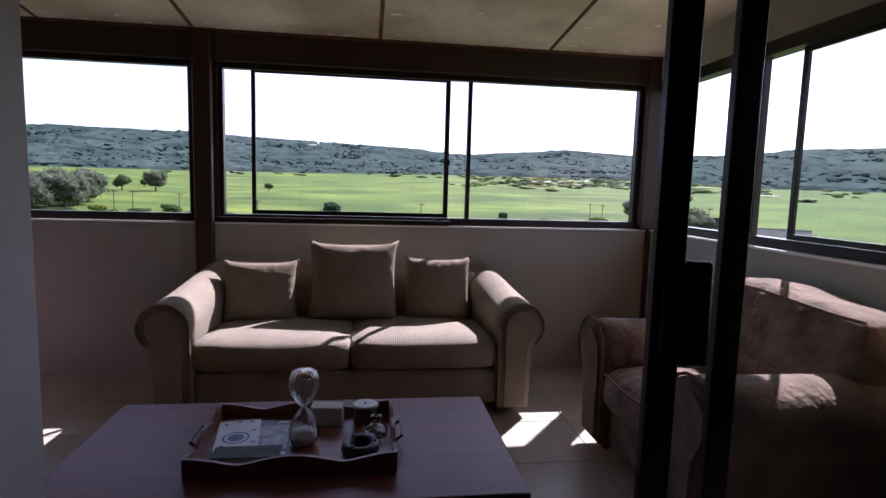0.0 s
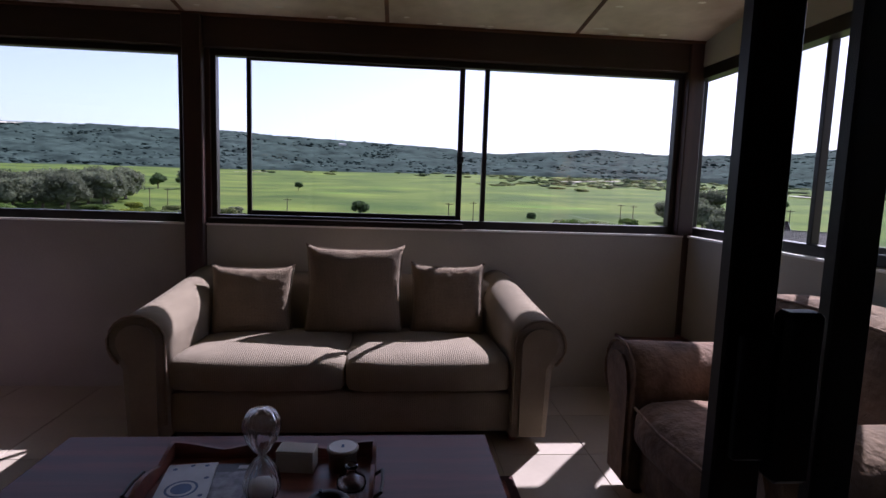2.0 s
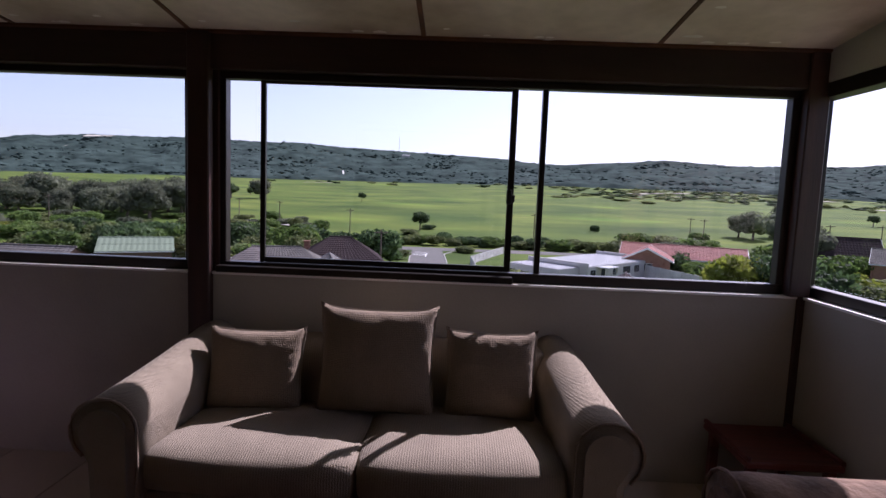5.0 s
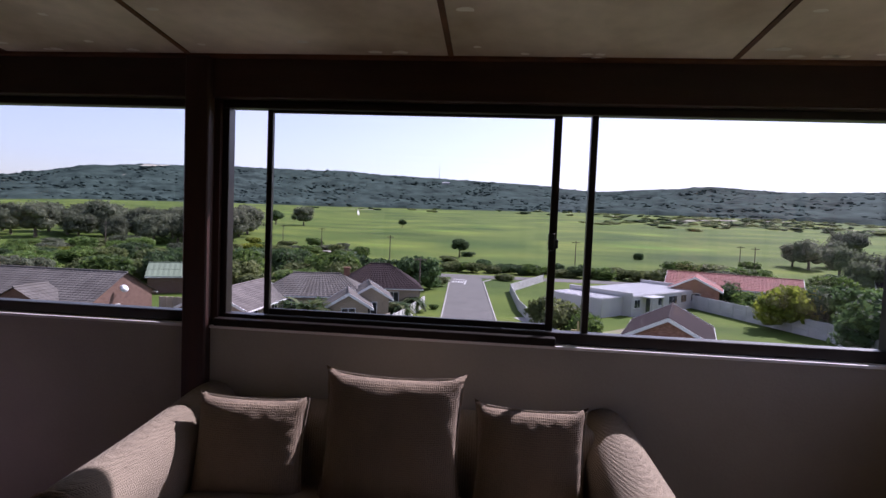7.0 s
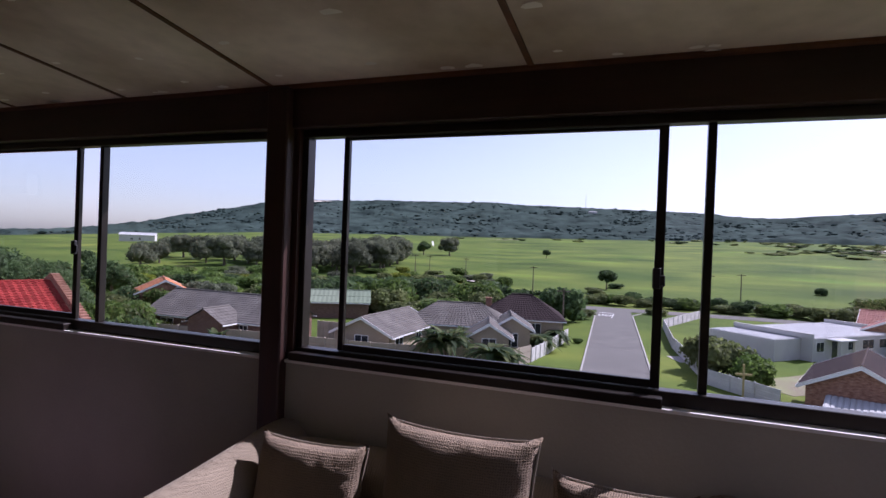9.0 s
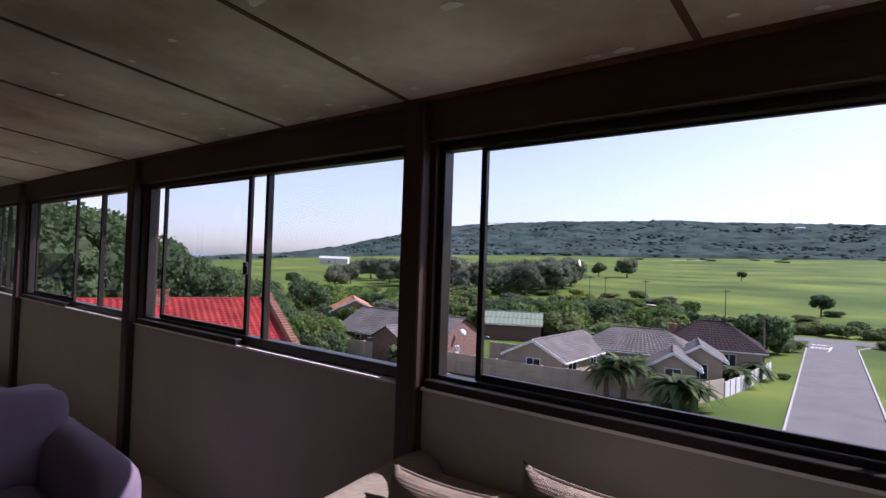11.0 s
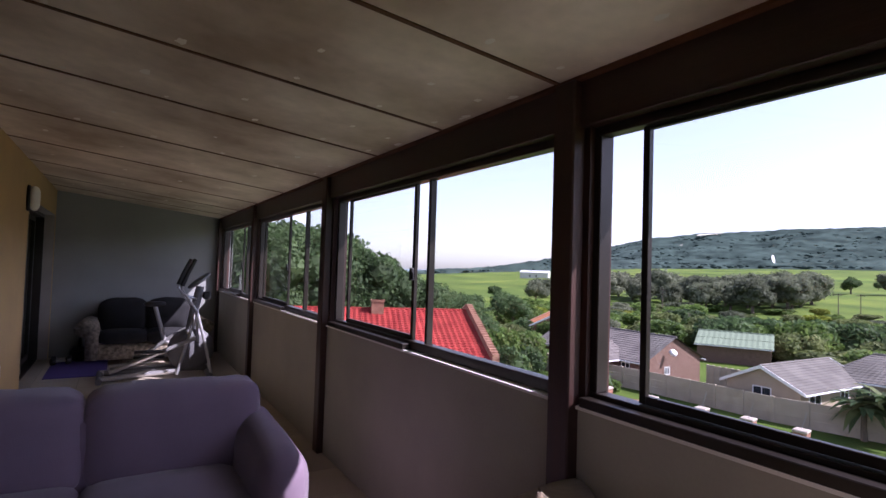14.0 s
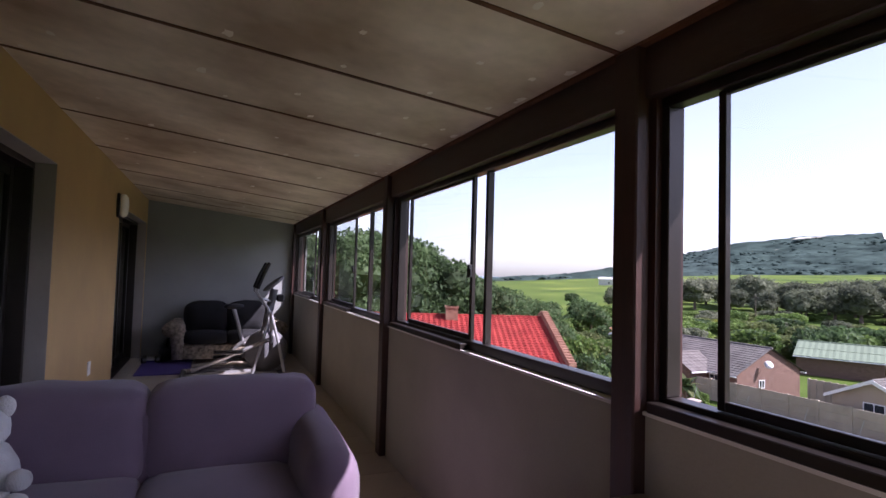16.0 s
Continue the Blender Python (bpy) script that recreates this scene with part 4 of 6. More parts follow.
cu.materials.append(M_LINE)
tagged(stop, "white STOP lettering painted on the asphalt road", "road marking", "", "structure")
solid("track", strip([at_bearing(a, d)[:2] for a, d in ((-30, 172), (-27, 170), (-24.5, 172), (-21.5, 160), (-18, 146), (-15, 135))], 2.2, -7.6, 0.05), M_SAND, "pale sandy track across the field", "road")
solid("bare_yard", strip([(9.5, 53), (14, 57), (18.5, 62)], 5.0, G, 0.02), mat("dry_earth", (0.24, 0.19, 0.12), 0.95, 0.3, 0.5, 5, 0.3, alt=(0.20, 0.21, 0.09)), "dry bare yard in front of the white building", "ground")
solid("lane", strip([(-60, 40), (-48, 38.5), (-38, 38), (-30, 39)], 3.4, G, 0.03), M_KERB, "pale concrete lane beside the gardens", "road")
sand = bmesh.new()
srng = random.Random(3)
for az, d in ((18, 520), (19.4, 540), (21.6, 560), (23, 590), (22.2, 470), (17, 470), (25.5, 600), (11.8, 560), (32, 480), (33.4, 560), (-15.2, 560), (-13.8, 575), (38, 420)):
    cx, cy, cz = at_bearing(az, d)
    n = 12
    ring = []
    for k in range(n):
        px, py = cx + srng.uniform(7, 14) * math.cos(2 * math.pi * k / n), cy + srng.uniform(4, 9) * math.sin(2 * math.pi * k / n)
        dd, aa = math.hypot(px - EYE0.x, py - EYE0.y), math.degrees(math.atan2(px - EYE0.x, py - EYE0.y))
        ring.append(sand.verts.new((px, py, land_z(dd, aa) + 0.8)))
    sand.faces.new(ring)
bmesh.ops.recalc_face_normals(sand, faces=sand.faces)
solid("sand_patches", sand, M_SAND, "bare pale sand patches in the far field", "sand", "stuff")
quarry = bmesh.new()
for az0, az1, d0, d1 in ((-34.6, -33.2, 1180, 1260), (-33.4, -32.2, 1230, 1275), (-36.2, -35.6, 1030, 1060)):
    vs = [quarry.verts.new(Vector(at_bearing(a, d)) + Vector((0, -6, 8))) for a, d in ((az0, d0), ((az0 + az1) / 2, d0 + 8), (az1, d0 + 35), (az1, d1), (az0 + .4, d1 - 20))]
    quarry.faces.new(vs)
bmesh.ops.recalc_face_normals(quarry, faces=quarry.faces)
solid("bare_hillside", quarry, M_SAND, "bare sandy scar on the wooded hillside", "sand", "stuff")
# ---- furniture ----
def rolled_arm(x, y0, y1, z_top, r, z0=0.08, outward=-1, squash=1.0, thick=None, flare=0.04, rise=0.0, splay=0.0):
    """An upholstered arm with a roll on top that hangs outward; runs along y from y0 (front) to y1 (back)."""
    t = thick or r * 1.2
    prof = []
    cz = z_top - r
    # inner face up, over the roll, down the outer face; the roll hangs outward from the inner face
    x_in, cx = 0.0, outward * (r * 0.98)
    prof.append((x_in, z0))
    prof.append((x_in, cz - r * 0.1))
    a0, a1 = 0.0, 1.28 * math.pi
    for k in range(15):
        a = a0 + (a1 - a0) * k / 14
        prof.append((cx - outward * r * math.cos(a), cz + r * math.sin(a) * squash))
    prof.append((outward * t * 1.08, cz - r * 1.02))
    prof.append((outward * t, z0))
    bm = bmesh.new()
    rows = []
    ny = 10
    for j in range(ny + 1):
        f = j / ny
        y = y0 + (y1 - y0) * f
        bulge = 1 + 0.05 * math.sin(math.pi * f) + (flare / r) * (1 - f) ** 3
        dip = rise * f - 0.012 * math.sin(math.pi * f)
        rim = 0.985 if j in (0, ny) else 1
        row = []
        for px, pz in prof:
            sx = x + (px - outward * t / 2) * (bulge if pz > cz - r else 1) * rim + outward * t / 2 - outward * splay * f
            row.append(bm.verts.new((sx, y, z0 + (pz - z0) * (1 + dip / z_top) * (rim if pz > cz else 1))))
        rows.append(row)
    n = len(prof)
    for A, B in zip(rows, rows[1:]):
        for k in range(n):
            bm.faces.new((A[k], A[(k + 1) % n], B[(k + 1) % n], B[k]))
    bm.faces.new(rows[0]), bm.faces.new(rows[-1][::-1])
    bmesh.ops.recalc_face_normals(bm, faces=bm.faces)
    return bm


def arm_piping(x, y, z_top, r, z0, outward):
    cz, cx = z_top - r, x + outward * r * 0.98
    pts = [(x, y, z0), (x, y, cz)] + [(cx - outward * r * math.cos(a), y, cz + r * math.sin(a)) for a in [1.28 * math.pi * k / 12 for k in range(13)]]
    return tube(pts, 0.007, 6)


def turned_foot(h=0.08, r=0.035):
    return lathe([(r * .6, 0), (r * .7, h * .1), (r, h * .35), (r * .95, h * .6), (r * .6, h * .75), (r * 1.1, h * .9), (r * 1.1, h)], 16)


def moved(bm, x, y, z, rx=0, ry=0, rz=0):
    bmesh.ops.transform(bm, matrix=pose(x, y, z, rx, ry, rz), verts=bm.verts)
    return bm


def front_sofa():
    s = thing("sofa", "taupe woven two-seat sofa with rolled arms under the window", "sofa", (-0.085, 3.68, 0))
    w, d = 0.813, 0.76       # half seat width, depth
    scroll = [(0.035, 0.06), (0.035, 0.50)] + [(0.122 + 0.088 * math.cos(a), 0.513 + 0.088 * math.sin(a)) for a in [math.pi * (1 - k / 9 * 1.2) for k in range(10)]] + [(0.155, 0.40), (0.150, 0.06)]
    part("base", soft_box(-w - 0.12, w + 0.12, 0.03, d, 0.05, 0.27, 0.03, 0.006), M_SOFA, s, smooth=True)
    part("front_panel", soft_box(-w + 0.005, w - 0.005, 0.0, 0.05, 0.06, 0.265, 0.02, 0.006), M_SOFA, s, smooth=True)
    for sx in (-1, 1):
        arm = part("arm", rolled_arm(sx * w, -0.03, d, 0.635, 0.122, 0.05, sx, thick=0.175, flare=0.012, rise=0.15, splay=0.085), M_SOFA_ARM, s, smooth=True)
        part("piping", arm_piping(sx * w, -0.032, 0.638, 0.127, 0.12, sx), M_CUSH, arm)
        part("scroll_panel", moved(extrude_profile([(sx * px, pz) for px, pz in scroll], 0.012), sx * w, -0.046, 0), M_SOFA_ARM, arm)
        part("seat_cushion", soft_box(min(0, sx * w) + 0.004, max(0, sx * w) - 0.004, -0.02, 0.60, 0.265, 0.435, 0.045, 0.03, 8, sx * 3.0), M_SOFA, s, smooth=True)
        for y in (0.06, 0.68):
            part("foot", moved(turned_foot(0.06), sx * 0.84, y, 0), M_WOOD, s, "dark turned wooden foot", True)
    part("backrest", soft_box(-w - 0.06, w + 0.06, 0.55, d + 0.0, 0.27, 0.72, 0.07, 0.02, 8), M_SOFA, s, smooth=True)


def gathered(bm, w, h, seed):
    """Pulls the corners out and lays short gathers in from the seams."""
    for v in bm.verts:
        u, q = 2 * v.co.x / w, 2 * (v.co.z - h / 2) / h
        ear = max(0, abs(u) - 0.8) * max(0, abs(q) - 0.8) / 0.04
        v.co.x *= 1 + 0.035 * ear
        v.co.z += 0.018 * ear * (1 if q > 0 else -1)
        near = max(0.0, 1 - (1 - abs(q)) / 0.45) * min(1, (1 - abs(q)) * 9)
        side = max(0.0, 1 - (1 - abs(u)) / 0.4) * min(1, (1 - abs(u)) * 9)
        v.co.y += 0.002 * near * math.sin(u * 21 + seed + 2 * noise.noise(Vector((u * 2, q, seed)))) * (-1 if v.co.y < 0 else 1)
        v.co.y += 0.001 * side * math.sin(q * 17 + seed * 2) * (-1 if v.co.y < 0 else 1)
    return bm


def cushion(x, y, z, w, h, d, lean, turn, seed, label):
    c = thing("cushion", label, "cushion", (x, y, z), turn, "cushions on the sofa")
    part("cover", moved(gathered(pillow(w, h, d, 26, 0.42, 0.006, seed, 0.075), w, h, seed), 0, 0, 0, lean), M_CUSH, c, smooth=True)
    part("piping", moved(piping(w, h, 0.006, 0.075), 0, 0, 0, lean), M_SOFA, c)


front_sofa()
cushion(-0.634, 4.11, 0.425, 0.435, 0.375, 0.18, -14, 3, 1.0, "small taupe woven cushion leaning in the sofa corner")
cushion(-0.080, 4.12, 0.43, 0.54, 0.49, 0.20, -12, 0, 5.0, "large taupe woven cushion in the middle of the sofa")
cushion(0.441, 4.12, 0.43, 0.415, 0.40, 0.17, -13, -2, 9.0, "small taupe woven cushion beside the sofa arm")


def armchair():
    """Built facing -y; placed facing -x against the side wall."""
    s = thing("armchair", "wide brown suede armchair with rolled arms and loose cushions", "armchair", (1.13, 2.865, 0), -90)
    w, d = 0.275, 0.80
    part("base", soft_box(-w - 0.17, w + 0.17, 0.02, d, 0.06, 0.27, 0.03, 0.006), M_SUEDE, s, smooth=True)
    panel = [(0.035, 0.09), (0.035, 0.47)] + [(0.145 + 0.105 * math.cos(a), 0.50 + 0.105 * math.sin(a)) for a in [math.pi * (1 - k / 9 * 1.2) for k in range(10)]] + [(0.185, 0.36), (0.180, 0.09)]
    for sx in (-1, 1):
        arm = part("arm", rolled_arm(sx * w, -0.03, d - 0.05, 0.65, 0.145, 0.07, sx, thick=.21, flare=0.01), M_SUEDE, s, smooth=True)
        part("piping", arm_piping(sx * w, -0.032, 0.653, 0.148, 0.1, sx), M_SUEDE, arm)
        part("scroll_panel", moved(extrude_profile([(sx * px, pz) for px, pz in panel], 0.012), sx * w, -0.044, 0), M_SUEDE, arm)
        for y in (0.06, 0.72):
            part("foot", moved(turned_foot(0.07), sx * 0.38, y, 0), M_WOOD, s, "dark wooden foot", True)
    seat = soft_box(-w + 0.004, w - 0.004, -0.03, 0.56, 0.27, 0.45, 0.06, 0.04, 22, 2.0, 0.010)
    for v in seat.verts:
        near = max(0.0, 1 - (v.co.y + 0.05) / 0.16) * (v.co.z > 0.36)
        v.co.z += 0.007 * near * math.sin(v.co.x * 75 + 3 * noise.noise(v.co * 8))
    cush = part("seat_cushion", seat, M_SUEDE, s, smooth=True)
    part("piping", tube([(-w + 0.03, -0.035, 0.425), (0, -0.062, 0.432), (w - 0.03, -0.035, 0.425)], 0.006, 6), M_SUEDE, cush)
    back = soft_box(-w - 0.195, w + 0.195, 0.52, 0.78, 0.30, 0.855, 0.05, 0.02, 24, 7.0, 0.010)
    for v in back.verts:
        up = max(0.0, (v.co.z - 0.55) / 0.30)
        v.co.z += up * 0.011 * math.sin(v.co.x * 6.0 + 2.4)
        front = max(0.0, 1 - (0.86 - v.co.z) / 0.14) * (v.co.y < 0.60)
        v.co.y += 0.012 * front * math.sin(v.co.x * 62 + 4 * noise.noise(v.co * 7)) + 0.06 * up
    rest = part("back_cushion", back, M_SUEDE, s, smooth=True)
    part("piping", tube([(x, 0.585, 0.846 + 0.011 * math.sin(x * 6.0 + 2.4)) for x in [(-w - 0.17) + (2 * w + 0.34) * k / 16 for k in range(17)]], 0.007, 6), M_SUEDE, rest)


armchair()


def mauve_sofa():
    """Built facing -y; placed facing +x across the room."""
    s = thing("sofa", "mauve fabric two-seat sofa with rounded arms across the room", "sofa", (-1.93, 2.918, 0), 90)
    w, d = 0.67, 0.88
    part("base", soft_box(-w - 0.18, w + 0.18, 0.02, d, 0.05, 0.28, 0.04, 0.006), M_PURPLE, s, smooth=True)
    part("back_frame", soft_box(-w - 0.12, w + 0.12, 0.62, 0.87, 0.06, 0.72, 0.05, 0.01), M_PURPLE, s, smooth=True)
    for sx in (-1, 1):
        arm = soft_box(min(sx * w, sx * (w + 0.22)), max(sx * w, sx * (w + 0.22)), -0.02, d - 0.02, 0.06, 0.64, 0.105, 0.02, 9, sx + 4.0)
        for v in arm.verts:
            v.co.z += 0.05 * (v.co.y / d) * (v.co.z > 0.4)
        part("arm", arm, M_PURPLE, s, smooth=True)
        part("seat_cushion", soft_box(min(0, sx * w) + 0.004, max(0, sx * w) - 0.004, -0.04, 0.62, 0.275, 0.46, 0.06, 0.03, 8, sx * 5.0), M_PURPLE, s, smooth=True)
        back = soft_box(min(0.004 * sx, sx * (w + 0.10)), max(0.004 * sx, sx * (w + 0.10)), 0.55, 0.86, 0.40, 0.83, 0.075, 0.03, 10, sx * 8.0, 0.012)
        for v in back.verts:
            v.co.y += 0.18 * max(0, v.co.z - 0.4)
            pull = max(0.0, (abs(v.co.x) - w + 0.05) / 0.15) * max(0.0, (v.co.z - 0.62) / 0.2)
            v.co.z += 0.03 * pull * pull
            v.co.x += 0.02 * pull * sx
        part("back_cushion", back, M_PURPLE, s, smooth=True)
        for y in (0.08, 0.78):
            part("foot", moved(turned_foot(0.06), sx * 0.72, y, 0), M_WOOD, s, "dark wooden foot", True)


mauve_sofa()


def coffee_table():
    t = thing("coffee_table", "dark mahogany coffee table with a thick square top", "table", (-0.222, 2.575, 0))
    part("tabletop", box(-0.697, 0.697, -0.37, 0.37, 0.355, 0.40, 0.006, 2), M_WOOD, t)
    part("apron", box(-0.64, 0.64, -0.31, 0.31, 0.27, 0.355, 0.004), M_WOOD, t)
    for sx in (-1, 1):
        for sy in (-1, 1):
            x, y = sx * 0.62, sy * 0.29
            part("leg", box(x - 0.045, x + 0.045, y - 0.045, y + 0.045, 0.012, 0.355, 0.006), M_WOOD, t)


coffee_table()
# ---- on the coffee table ----
def clear_glass(name, tint=(1, 1, 1)):
    m = bpy.data.materials.new(name)
    m.use_nodes = True
    b = m.node_tree.nodes["Principled BSDF"]
    b.inputs["Base Color"].default_value = (*tint, 1)
    b.inputs["Transmission Weight"].default_value, b.inputs["Roughness"].default_value, b.inputs["IOR"].default_value = 1.0, 0.02, 1.45
    return m


M_GLASSWARE = clear_glass("clear_glassware")
M_BRASS = mat("dark_iron", (0.05, 0.045, 0.04), 0.4, 0.2, 8, 60, 0.1, metal=0.8)
M_PAPER = mat("pale_paper", (0.55, 0.58, 0.62), 0.5, 0.1, 12, 60, 0.05)
M_PAPER_BLUE = mat("blue_print", (0.05, 0.10, 0.22), 0.45, 0.3, 14, 60, 0.05)
M_PAPER_DARK = mat("dark_print", (0.045, 0.045, 0.05), 0.4, 0.4, 20, 60, 0.05)
M_CARD = mat("cream_card", (0.55, 0.52, 0.44), 0.7, 0.06, 6, 60, 0.05)
M_COVER = mat("dark_green_cloth", (0.055, 0.065, 0.060), 0.7, 0.12, 6, 120, 0.2)
M_SANDW = mat("white_sand", (0.75, 0.73, 0.70), 0.95, 0.05, 20, 200, 0.2)
M_TIN = mat("dull_tin", (0.20, 0.17, 0.13), 0.35, 0.15, 6, 60, 0.05, metal=0.8)
TZ = 0.40


def wavy_side(length, h, th, waves=2):
    """A tray side along x with a wavy top edge."""
    bm = bmesh.new()
    n = 32
    rows = []
    for k in range(n + 1):
        u = k / n
        z = h * (0.62 + 0.38 * abs(math.cos(math.pi * u * waves)) ** 1.3)
        rows.append([bm.verts.new((length * (u - .5), y, zz)) for y, zz in ((-th / 2, 0), (-th / 2, z), (th / 2, z), (th / 2, 0))])
    for A, B in zip(rows, rows[1:]):
        for i in range(4):
            bm.faces.new((A[i], A[(i + 1) % 4], B[(i + 1) % 4], B[i]))
    bm.faces.new(rows[0]), bm.faces.new(rows[-1][::-1])
    bmesh.ops.recalc_face_normals(bm, faces=bm.faces)
    return bm


tray = thing("serving_tray", "reddish mahogany serving tray with wavy sides and iron handles", "tray", (-0.212, 2.565, TZ), 0)
part("base", box(-.305, .305, -.205, .205, 0.002, 0.012), M_WOODLT, tray)
for sy in (-1, 1):
    part("side", moved(wavy_side(.62, .062, .012), 0, sy * .205, 0.002), M_WOODLT, tray)
for sx in (-1, 1):
    end = part("side", moved(wavy_side(.40, .062, .012), sx * .305, 0, 0.002, 0, 0, 90), M_WOODLT, tray)
    part("handle", tube([(sx * .312, -.06, .03), (sx * .332, -.06, .045), (sx * .335, 0, .047), (sx * .332, .06, .045), (sx * .312, .06, .03)], .005, 8), M_BRASS, end, "dark iron handle")
TB = TZ + 0.012


def ribbed(profile, ribs=18, depth=0.05, seg=72):
    bm = lathe(profile, seg)
    for v in bm.verts:
        a = math.atan2(v.co.y, v.co.x)
        r = math.hypot(v.co.x, v.co.y)
        k = 1 + depth * math.cos(a * ribs + v.co.z * 9)
        v.co.x, v.co.y = v.co.x * k, v.co.y * k
    return bm


def flipped(bm):
    bmesh.ops.reverse_faces(bm, faces=bm.faces)
    return bm


hg = thing("hourglass", "ribbed clear glass hourglass with white sand", "hourglass", (-0.198, 2.535, TB))
outer = [(.022, 0), (.036, .006), (.046, .03), (.048, .05), (.040, .085), (.018, .118), (.007, .128), (.018, .138), (.040, .172), (.048, .205), (.046, .228), (.034, .25), (.016, .256)]
part("bulb", ribbed(outer), M_GLASSWARE, hg, smooth=True)
part("inner_hollow", flipped(ribbed([(.020, .004), (.034, .010), (.0435, .031), (.0455, .05), (.0375, .084), (.016, .116), (.005, .128), (.016, .140), (.0375, .173), (.0455, .205), (.0435, .226), (.032, .246), (.014, .252)][::-1])), M_GLASSWARE, hg, smooth=True)
part("sand", lathe([(.030, .011), (.040, .028), (.0425, .045), (.020, .055), (.001, .058)], 24), M_SANDW, hg, "white sand", True)


def book(name, label, cat, at, turn, w, d, h, cover, decor=None):
    t = thing(name, label, cat, at, turn, "reading matter on the tray")
    part("pages", box(-w / 2 + .004, w / 2 - .004, -d / 2 + .004, d / 2 - .004, .0015, max(h - .0015, .003)), M_CARD, t)
    part("cover", box(-w / 2, w / 2, -d / 2, d / 2, max(h - .0015, .003), h + .0015), cover, t)
    part("back_cover", box(-w / 2, w / 2, -d / 2, d / 2, 0, .0015), cover, t)
    for nm, bm, m in decor or ():
        part(nm, bm, m, t)
    return t


def ring_disc(x, y, z, r0, r1, seg=28):
    bm = bmesh.new()
    a = [bm.verts.new((x + r0 * math.cos(2 * math.pi * k / seg), y + r0 * math.sin(2 * math.pi * k / seg), z)) for k in range(seg)]
    b = [bm.verts.new((x + r1 * math.cos(2 * math.pi * k / seg), y + r1 * math.sin(2 * math.pi * k / seg), z)) for k in range(seg)]
    for k in range(seg):
        bm.faces.new((a[k], b[k], b[(k + 1) % seg], a[(k + 1) % seg]))
    return bm


def disc(x, y, z, r, seg=28):
    bm = bmesh.new()
    bm.faces.new([bm.verts.new((x + r * math.cos(2 * math.pi * k / seg), y + r * math.sin(2 * math.pi * k / seg), z)) for k in range(seg)])
    return bm


bars = bmesh.new()
for k in range(9):
    bm_box(bars, -.085 + k * .019, -.085 + k * .019 + .012, -.128, -.108, .0082, .0092)
book("magazine", "dark printed magazine lying on the tray", "magazine", (-0.335, 2.575, TB + .0005), 4, .20, .28, .006, M_PAPER_DARK, [("title_bars", bars, M_PAPER), ("photo", box(-.06, .08, -.09, .09, .0082, .0088), mat("grey_photo", (.20, .20, .22), .4, .7, 30, 90, 0), ), ("side_strip", box(.04, .09, .105, .125, .0082, .0090), M_PAPER)])
book("booklet", "pale blue booklet with a dark ring motif", "booklet", (-0.420, 2.60, TB + .008), 8, .135, .215, .0045, M_PAPER, [("ring", ring_disc(-.005, -.03, .0064, .036, .043), M_PAPER_BLUE), ("badge", disc(-.005, -.03, .0063, .027), M_PAPER_BLUE), *[("spot", disc(x, y, .0062, .007, 10), M_PAPER_BLUE) for x, y in ((-.045, .08), (.04, .09), (.05, .02), (-.045, -.085), (.05, -.07), (0, .095))]])
book("hardback_book", "dark green closed hardback book", "book", (-0.355, 2.425, TB + .0005), 0, .20, .075, .034, M_COVER)
box1 = thing("card_box", "small cream card box standing on the tray", "box", (-0.135, 2.70, TB), -6)
part("carton", box(-.055, .055, -.03, .03, 0, .06, .002), M_CARD, box1)
part("lid", box(-.056, .056, -.031, .031, .06, .066, .002), M_CARD, box1)
cnd = thing("candle_tin", "round candle jar with white printed lid", "candle", (0.0, 2.70, TB))
part("jar", lathe([(.038, 0), (.041, .004), (.042, .05), (.041, .056)], 32), M_TIN, cnd, smooth=True)
part("lid", lathe([(.047, .056), (.048, .06), (.047, .066), (.044, .067)], 32), M_TIN, cnd, "dull metal lid", True)
part("label", disc(0, 0, .0685, .041), M_LEDGE, cnd, "white round label")
part("mark", box(-.004, .004, -.009, .009, .0688, .0694), M_PAPER_BLUE, cnd)
btl = thing("bottle", "small squat clear glass bottle on the tray", "bottle", (0.035, 2.585, TB))
part("body", lathe([(.030, 0), (.040, .004), (.042, .02), (.038, .032), (.018, .044), (.014, .05), (.014, .062), (.019, .065), (.019, .07), (.012, .071), (.010, .05), (.014, .042), (.034, .03), (.038, .02), (.036, .007), (.001, .006)], 32), M_GLASSWARE, btl, smooth=True)
ash = thing("ashtray", "round black ashtray with notched rim", "ashtray", (-0.015, 2.455, TB))
part("bowl", lathe([(.044, 0), (.056, .004), (.060, .02), (.058, .038), (.052, .044), (.038, .042), (.034, .03), (.03, .014), (.001, .012)], 32), M_BLACK, ash, smooth=True)
for k in range(3):
    a = k * 2.09
    part("rest", box(-.005, .005, -.006, .006, 0, .006, .002), M_BLACK, ash).matrix_local = pose(.046 * math.cos(a), .046 * math.sin(a), .043)

# ---- rug and corner table ----
M_RUG = mat("red_woven_rug", (0.16, 0.035, 0.03), 0.95, 0.5, 14, 120, 0.6, alt=(0.28, 0.10, 0.07))
rug = thing("rug", "dark red patterned rug under the coffee table", "rug", (-0.2, 2.78, 0))
part("pile", box(-.84, .84, -.55, .55, 0.001, .009, .003), M_RUG, rug)
part("border", box(-.88, .88, -.59, .59, 0.0, .006, .002), mat("dark_rug_border", (.05, .018, .018), .95, .4, 20, 120, .5), rug)
side = thing("side_table", "small dark brown wooden table in the corner", "table", (1.755, 4.21, 0))
part("tabletop", box(-.21, .21, -.21, .21, .32, .35, .006), M_WOOD, side)
part("rim", box(-.21, -.19, -.21, .21, .35, .372, .004), M_WOOD, side)
